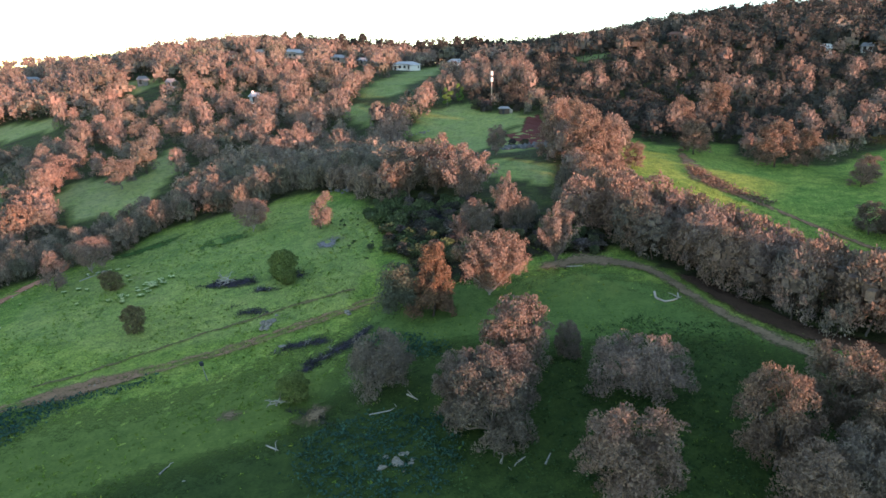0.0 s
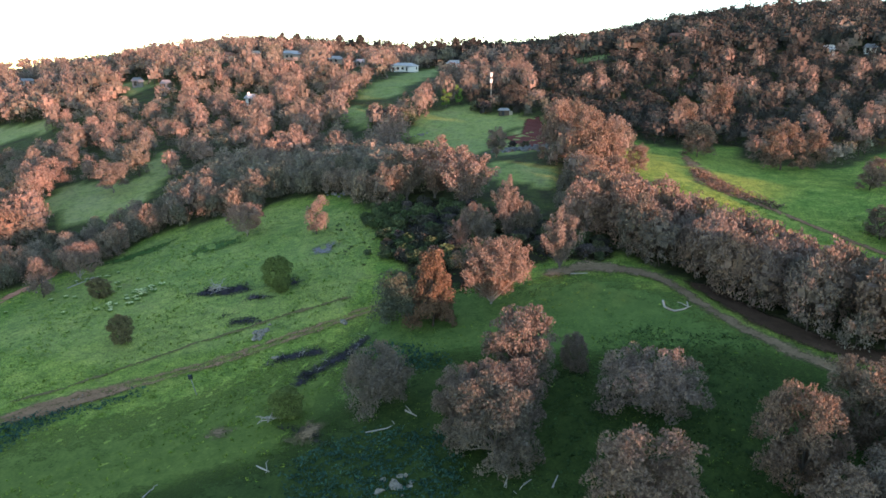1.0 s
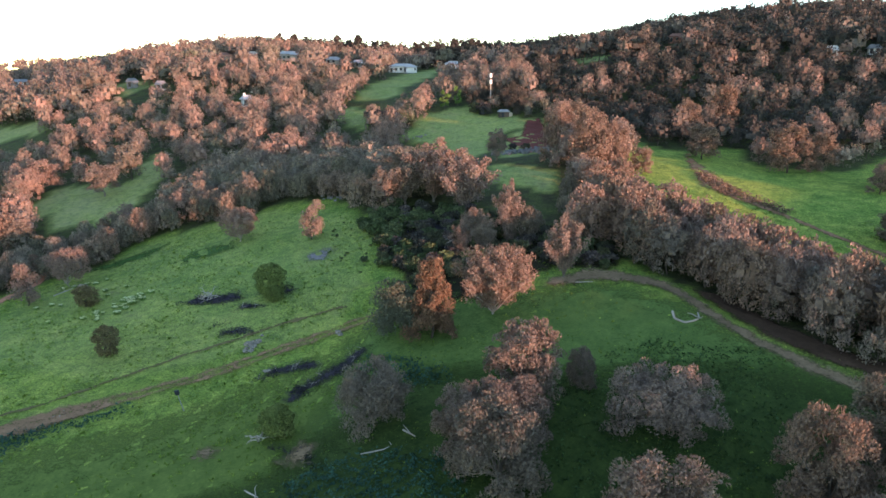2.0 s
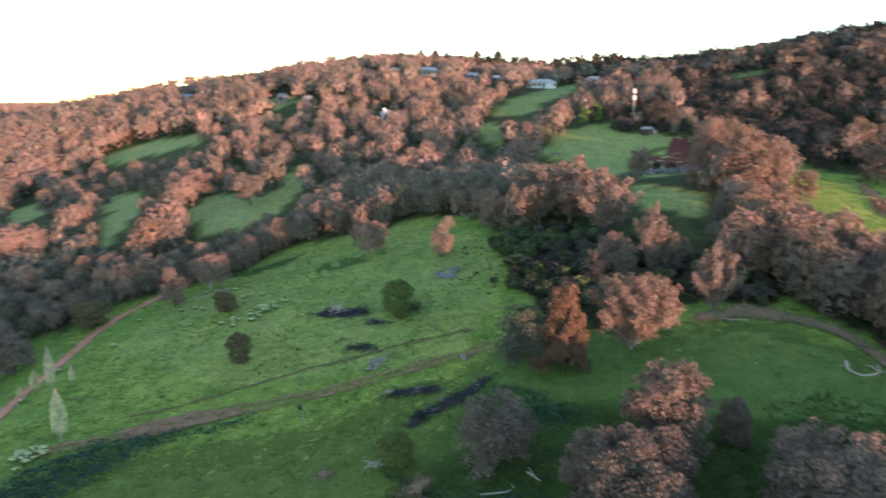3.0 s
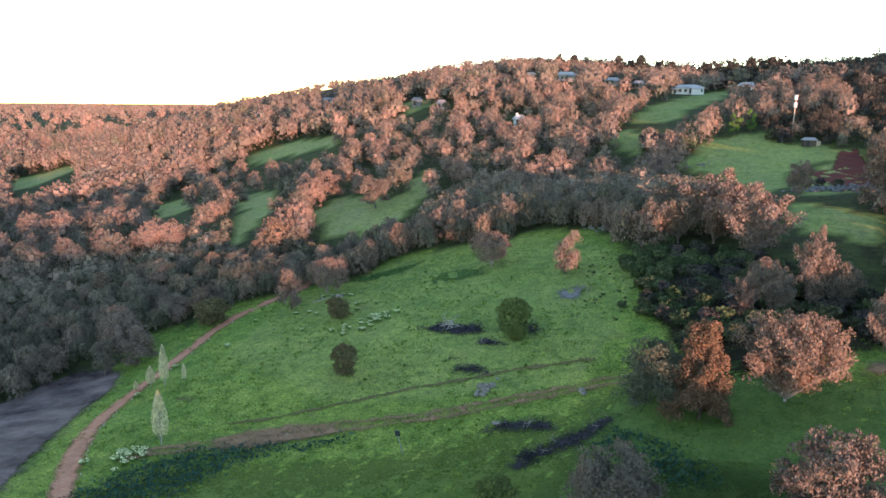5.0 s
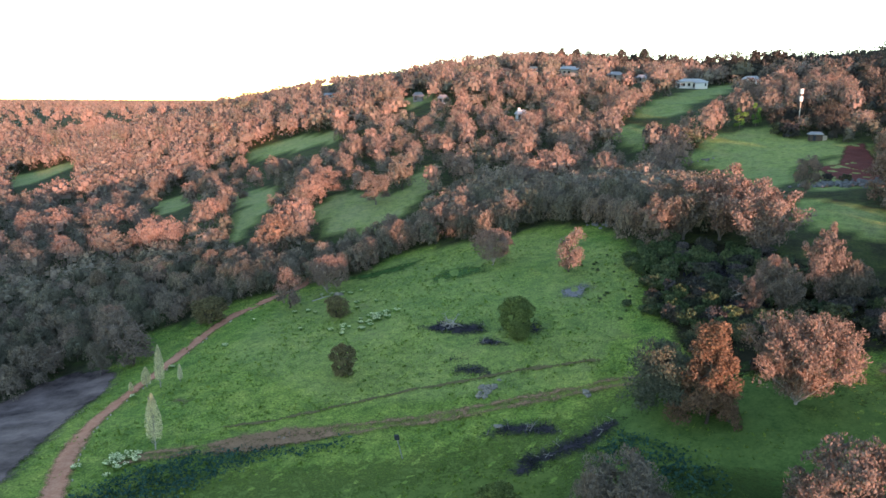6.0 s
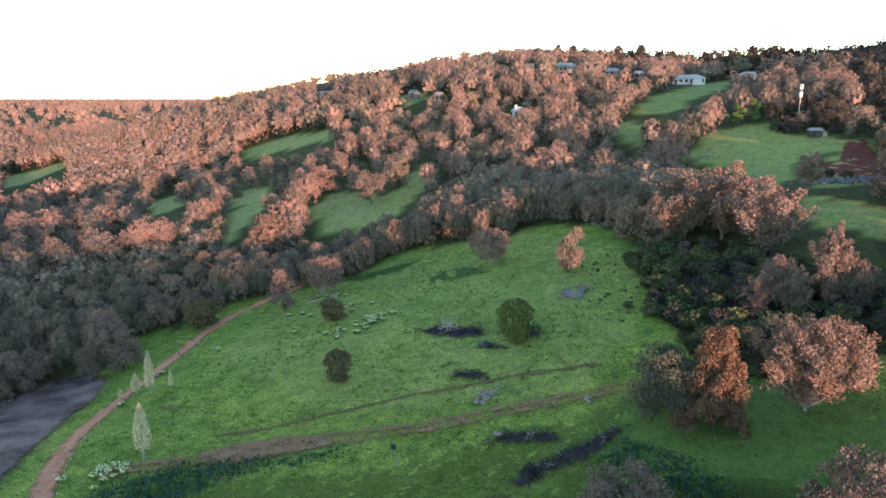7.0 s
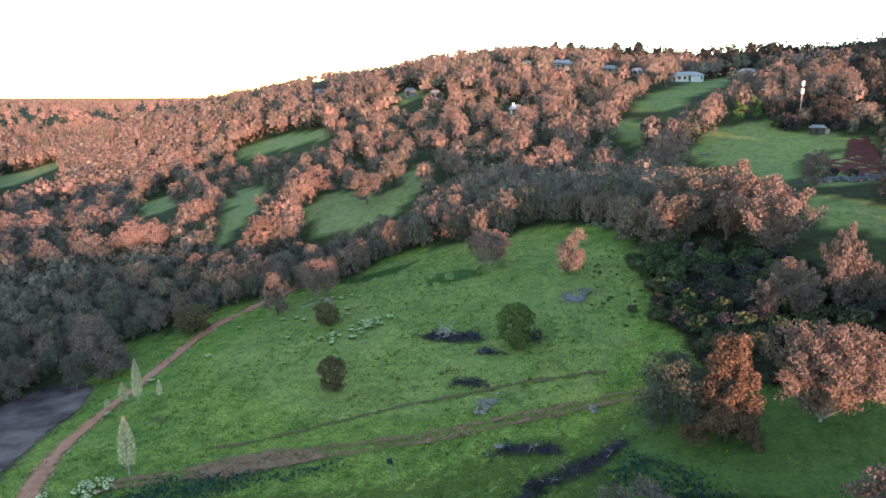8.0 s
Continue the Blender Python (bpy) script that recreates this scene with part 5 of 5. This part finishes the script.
heap("rock_pile", "scattered pale rocks among bracken", "rocks", -4.5, 63.5, 2.0, 12, (0.4, 0.9), STONES, 124)
heap("rock_pile", "dark lichened rocks below the thicket", "rocks", -22, 166.5, 6.0, 34, (0.5, 1.3), SLABS, 127, (1.0, 0.3), -25)
heap("rock_pile", "low pale rocks in the meadow", "rocks", -7, 243, 3.0, 12, (0.5, 1.0), STONES, 125, (1.0, 0.3), 10)
heap("rock_pile", "grey stones strewn on the bare track", "rocks", -47.3, 86.6, 3.4, 30, (0.18, 0.42), STONES, 126, (1.0, 0.4), 35)
for x, y, s, lab in ((-14.9, 102.5, 1.3, "single lichen-pale boulder by the track"), (-69.5, 137.2, 2.0, "flat pale rock below a gum tree"), (-23.6, 95.4, 1.1, "pale boulder at the edge of burnt heath")):
    ob = new("boulder", STONES[int(s * 10) % 6])
    ob.matrix_basis = pose(x, y, z_at(x, y) + 0.1, 0, 0, s * 90) @ Matrix.Diagonal((s, s * 0.8, s * 0.6, 1))
    tagged(ob, lab, "boulder")


def limb(name, label, pts, r0, r1, mat, category="log", twigs=0, seed=0):
    """A fallen limb or log that lies on the grass."""
    g = np.random.default_rng(seed + 300)
    p = np.array([(x, y, z_at(x, y) + dz) for x, y, dz in pts])
    o = p[0].copy()
    q = p - o
    t = np.linspace(0, len(q) - 1, max(6, 3 * len(q)))
    q = np.stack([np.interp(t, np.arange(len(q)), q[:, k]) for k in range(3)], 1)
    segs = [(q, np.linspace(r0, r1, len(q)))]
    for _ in range(twigs):
        i = int(g.integers(len(q) // 3, len(q)))
        e = q[i] + g.normal(size=3) * np.array([0.9, 0.9, 0.3]) + np.array([0, 0, 0.5])
        segs.append((bent(q[i], e, g, 4, 0.08), np.linspace(r1, r1 * 0.4, 4)))
    v, f = tubes(segs, 6)
    ob = new(name, mesh_of(name, v, f, mat, None, True))
    ob.location = o
    return tagged(ob, label, category)


limb("curved_log", "horseshoe of silver fallen timber on the grass", [(30.6, 95.8, 0.2), (30.3, 94.0, 0.2), (31.2, 92.7, 0.25), (32.4, 92.9, 0.2), (33.5, 93.8, 0.2), (33.9, 95.6, 0.25)], 0.17, 0.09, M_DEAD, twigs=3)
for k, pts in enumerate(([(10.0, 61.4, 0.15), (10.8, 63.2, 0.2)], [(7.4, 61.9, 0.15), (8.2, 62.6, 0.15)], [(5.6, 62.1, 0.12), (6.0, 63.0, 0.2)], [(6.9, 66.2, 0.1), (8.2, 66.4, 0.1)], [(-8.6, 72.6, 0.1), (-6.2, 72.9, 0.15), (-5.2, 73.6, 0.1)],
                         [(-4.4, 76.0, 0.2), (-3.0, 74.4, 0.15)], [(-26.6, 62.6, 0.1), (-24.9, 62.8, 0.12)], [(-29.6, 64.2, 0.1), (-29.4, 65.6, 0.12)], [(-19.6, 68.8, 0.1), (-17.8, 67.0, 0.25)], [(-8.3, 126.2, 0.3), (-5.2, 124.6, 0.2)],
                         [(-20, 172, 0.3), (-15, 168.5, 0.4)], [(-17, 170.5, 0.3), (-11.5, 167.8, 0.3)], [(19.8, 107.2, 0.2), (22.4, 107.0, 0.25)], [(36.3, 57.8, 0.15), (37.8, 54.6, 0.3)], [(-72.6, 132.6, 0.5), (-70.9, 136.2, 0.3)])):
    limb("fallen_log", "weathered pale log lying in the grass", pts, 0.11, 0.06, M_DEAD, twigs=k % 3, seed=k)


# pale burnt sticks among the charred heath
for k, poly in enumerate(CHARRED[:4] + CHARRED[:2]):
    bx, by = in_poly(poly, 4, g)
    for j in range(4):
        a, ln = g.uniform(0, 6.28), g.uniform(0.25, 0.55)
        limb("burnt_stick", "pale bare stick in charred heath", [(bx[j] - math.cos(a) * ln, by[j] - math.sin(a) * ln, 0.2), (bx[j] + math.cos(a) * ln, by[j] + math.sin(a) * ln, 0.45)], 0.03, 0.014, M_DEAD, "stick", twigs=1, seed=50 + 7 * k + j)


def dead_tree(x, y, h, seed, label, mat=None):
    g = np.random.default_rng(seed)
    root = thing("dead_tree", label, "dead tree", m=pose(x, y, z_at(x, y)))
    t = np.array([0.2, 0.1, h * 0.22])
    v, f = tubes([(bent((0, 0, -0.2), t, g, 4, 0.05), np.linspace(0.17, 0.10, 4))], 6)
    part("trunk", mesh_of("trunk", v, f, mat or M_DEAD, None, True), root)
    for _ in range(9):
        a = g.uniform(0, 6.28)
        e = t + np.array([math.cos(a) * h * 0.6, math.sin(a) * h * 0.6, g.uniform(-0.16, 0.42) * h])
        s = bent(t, e, g, 5, 0.07)
        segs = [(s, np.linspace(0.085, 0.025, 5))]
        for k in (2, 3):
            segs.append((bent(s[k], s[k] + g.normal(size=3) * h * 0.16, g, 3, 0.05), np.linspace(0.035, 0.016, 3)))
        v, f = tubes(segs, 5)
        part("branch", mesh_of("branch", v, f, mat or M_DEAD, None, True), root)
    return root


dead_tree(-39.0, 119.8, 3.4, 131, "bare silver dead tree lying over charred heath")
dead_tree(-20.6, 77.9, 2.6, 132, "bare silver branches behind a green bush")
dead_tree(8.0, 116.6, 3.8, 133, "pale leafless tree standing in dark scrub")
dead_tree(0.5, 126.5, 3.2, 134, "pale leafless tree standing in dark scrub")

# leaning sign post with a dark box on it, in the pasture
post = thing("sign_post", "leaning pale pole with a small dark box", "post", m=pose(-32.2, 87.3, z_at(-32.2, 87.3), 12, -8, 0))
v, f = tubes([(np.array([(0, 0, -0.3), (0, 0, 1.4), (0, 0, 2.9)]), np.array([0.06, 0.055, 0.05]))], 8)
part("pole", mesh_of("pole", v, f, M_IRON, None, True), post)


def box_mesh(name, sx, sy, sz, mat, bevel=0.02, origin=(0, 0, 0)):
    """A box on its base, with softened edges."""
    bm = bmesh.new()
    bmesh.ops.create_cube(bm, size=1.0)
    for v in bm.verts:
        v.co = Vector((v.co.x * sx + origin[0], v.co.y * sy + origin[1], (v.co.z + 0.5) * sz + origin[2]))
    if bevel:
        bmesh.ops.bevel(bm, geom=bm.edges[:], offset=bevel, segments=1, affect='EDGES')
    me = bpy.data.meshes.new(name)
    bm.to_mesh(me)
    bm.free()
    me.materials.append(mat)
    return me


part("box", box_mesh("box", 0.5, 0.3, 0.6, M_GLASS, 0.03, (0, 0, 2.5)), post)

# trail edging: short pale markers along the downhill side
mark = box_mesh("marker", 0.3, 0.12, 0.22, M_CREAM, 0.03)
pts = np.asarray(RED_TRAIL[3:13])
for k, t in enumerate(np.sort(g.uniform(0, len(pts) - 1.01, 22))):
    i = int(t)
    p = pts[i] + (pts[i + 1] - pts[i]) * (t - i)
    d = unit((pts[i + 1] - pts[i])[None])[0]
    q = p + np.array([d[1], -d[0]]) * 1.5
    ob = new("trail_marker", mark)
    ob.matrix_basis = pose(q[0], q[1], z_at(*q) - 0.03, 0, 0, math.degrees(math.atan2(d[1], d[0])))
    tagged(ob, "small pale timber marker beside the red trail", "marker", "trail markers")


# ---------------------------------------------------------------- buildings
def roof_mesh(name, w, d, z, rise, over, mat, hip=0.28):
    """A hipped roof with eaves and thickness."""
    bm = bmesh.new()
    x, y = w / 2 + over, d / 2 + over
    lo = [bm.verts.new(p) for p in ((-x, -y, z), (x, -y, z), (x, y, z), (-x, y, z))]
    lo2 = [bm.verts.new(p) for p in ((-x, -y, z - 0.18), (x, -y, z - 0.18), (x, y, z - 0.18), (-x, y, z - 0.18))]
    a, b = bm.verts.new((-x + w * hip, 0, z + rise)), bm.verts.new((x - w * hip, 0, z + rise))
    for face in ((lo[0], lo[1], b, a), (lo[2], lo[3], a, b), (lo[1], lo[2], b), (lo[3], lo[0], a), (lo2[3], lo2[2], lo2[1], lo2[0])):
        bm.faces.new(face)
    for i in range(4):
        bm.faces.new((lo[i], lo2[i], lo2[(i + 1) % 4], lo[(i + 1) % 4]))
    bm.normal_update()
    me = bpy.data.meshes.new(name)
    bm.to_mesh(me)
    bm.free()
    me.materials.append(mat)
    return me


def house(x, y, w, d, h, turn, wall, roof, label, chimney=False, wing=True):
    z = min(z_at(x + a * w / 2, y + b * d / 2) for a in (-1, 1) for b in (-1, 1))
    base = z_at(x, y) - z
    root = thing("house", label, "house", "houses on the hill", pose(x, y, z - 0.2, 0, 0, turn))
    top = h + base + 0.4
    wl = part("wall", box_mesh("wall", w, d, top, wall, 0.05), root)
    part("roof", roof_mesh("roof", w, d, top + 0.2, 1.7, 0.6, roof), root)
    n = max(2, int(w / 2.6))
    for k in range(n):
        cx = -w / 2 + (k + 0.5) * w / n
        win = part("window", box_mesh("window", 1.3, 0.10, 1.5 if k % 3 else 2.1, M_GLASS, 0.01, (cx, -d / 2 - 0.02, base + (1.2 if k % 3 else 0.5))), wl)
        part("frame", box_mesh("frame", 1.6, 0.06, 0.12, M_WHITE, 0.01, (cx, -d / 2 - 0.06, base + (2.72 if k % 3 else 2.62))), root)
    if wing:
        part("wing", box_mesh("wing", w * 0.3, d * 0.5, top * 0.86, wall, 0.05, (w * 0.24, -d * 0.7, 0)), root)
        part("wing_roof", roof_mesh("wing_roof", w * 0.3, d * 0.5, 0.0, 1.1, 0.45, roof, 0.18), root).matrix_basis = pose(w * 0.24, -d * 0.7, top * 0.86 + 0.2)
    if chimney:
        part("chimney", box_mesh("chimney", 0.8, 0.8, 2.6, wall, 0.03, (-w * 0.25, 0, top)), root)
    return root


LOOKS = [(M_WHITE, M_TILE, "long white house with grey roof on the lawn"), (M_CREAM, M_TILE, "large cream house on the hill crest"), (M_CREAM, M_CREAM, "small pale house among hilltop trees"),
         (M_CREAM, M_TILE, "pale house half hidden by hilltop trees"), (M_CREAM, M_TILE, "pale house half hidden by hilltop trees"), (M_CREAM, M_TERRACOTTA, "low house with terracotta roof among trees"),
         (M_WHITE, M_TILE, "distant white house on the saddle"), (M_WHITE, M_TILE, "white cottage with chimney in the woods"), (M_WHITE, M_WHITE, "white house with pale roof on the wooded slope"),
         (M_WHITE, M_IRON, "low white shed on the wooded slope"), (M_TERRACOTTA, M_TERRACOTTA, "red brick house high on the wooded slope"), (M_SLATE, M_SLATE, "low grey house half hidden in woods"),
         (M_SLATE, M_SLATE, "small grey house in the woods"), (M_WHITE, M_IRON, "long low white building on the far ridge")]
for k, (row_, look_) in enumerate(zip(HOUSES, LOOKS)):
    house(*row_, *look_, chimney=k in (7, 1), wing=k not in (9, 13, 12))

# hut at the foot of the meadow
hut = thing("hut", "small dark brown hut with pale iron roof", "hut", m=pose(22.6, 257.5, z_at(22.6, 257.5) - 0.3, 0, 0, 6) @ Matrix.Diagonal((0.8, 0.8, 0.8, 1)))
part("wall", box_mesh("wall", 4.4, 3.2, 2.5, M_DARKBARK, 0.04), hut)
part("roof", roof_mesh("roof", 4.4, 3.2, 2.6, 0.9, 0.4, M_IRON, 0.2), hut)
part("lean_to", box_mesh("lean_to", 1.5, 2.2, 2.1, M_CREAM, 0.04, (3.0, -0.2, 0)), hut)
part("door", box_mesh("door", 0.9, 0.08, 1.9, M_GLASS, 0.02, (-0.6, -1.62, 0.3)), hut)

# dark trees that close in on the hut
dark_tree = thicket_gum(9, 20, 0.2, M_DARK_OR_SHADED, "dark bushy tree beside the hut")
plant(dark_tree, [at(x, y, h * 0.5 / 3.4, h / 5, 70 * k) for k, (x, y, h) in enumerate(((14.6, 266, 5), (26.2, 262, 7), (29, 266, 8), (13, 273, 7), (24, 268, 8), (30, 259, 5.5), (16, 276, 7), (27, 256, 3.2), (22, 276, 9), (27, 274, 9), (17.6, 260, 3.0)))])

# mast behind the hut
mast = thing("mast", "tall slender mast with two white drums", "mast", m=pose(18.9, 271, z_at(18.9, 271)))
v, f = tubes([(np.array([(0, 0, -0.5), (0, 0, 6), (0, 0, 12.2)]), np.array([0.2, 0.17, 0.14]))], 10)
part("pole", mesh_of("pole", v, f, M_CREAM, None, True), mast)
for z in (8.6, 10.9):
    v, f = tubes([(np.array([(0, 0, z), (0, 0, z + 0.05), (0, 0, z + 1.55), (0, 0, z + 1.6)]), np.array([0.1, 0.5, 0.5, 0.05]))], 14)
    part("drum", mesh_of("drum", v, f, M_WHITE), mast)


# ---------------------------------------------------------------- pines on the skyline
def pine(seed, h=15.0, r=4.4):
    g = np.random.default_rng(seed)
    root = thing("pine", "dark conical pine on the hill crest", "tree", "crest pines")
    v, f = tubes([(bent((0, 0, -0.5), (0, 0, h), g, 6, 0.005), np.linspace(0.3, 0.05, 6))], 6)
    part("trunk", mesh_of("trunk", v, f, M_DARKBARK, None, True), root)
    n = 120
    z = g.uniform(0.18, 0.98, n)
    a = g.uniform(0, 6.28, n)
    w = r * (1.02 - z) ** 0.55 * g.uniform(0.4, 0.9, n)
    c = np.stack([np.cos(a) * w, np.sin(a) * w, z * h], 1)
    part("crown", crown_mesh(sprays(g, c, 0.5 + r * 0.22 * (1.1 - z), 10, 0.4), M_DARK_OR_SHADED, hearts(g, c, (0.5 + r * 0.22 * (1.1 - z)) * 0.8, BLOCK)), root)
    return root


pn = pine(141)
plant(pn, [at(-105, 485, 1.1, 0.98), at(-95.5, 486, 1.3, 0.98, 40), at(-67, 485, 1.25, 1.12, 90), at(-53.2, 485, 1.35, 1.22, 70), at(-60, 492, 1.1, 0.95, 10), at(-79, 490, 1.1, 0.86, 130), at(10.3, 490, 1.5, 1.25, 200),
           at(22, 491, 1.4, 1.2, 250), at(31, 494, 1.3, 1.04, 20), at(-35, 490, 1.2, 1.05, 310), at(-16, 492, 1.3, 1.08, 150), at(2, 494, 1.1, 1.0, 75), at(-118, 482, 1.1, 0.8, 220), at(-44, 496, 1.0, 0.95, 330)])
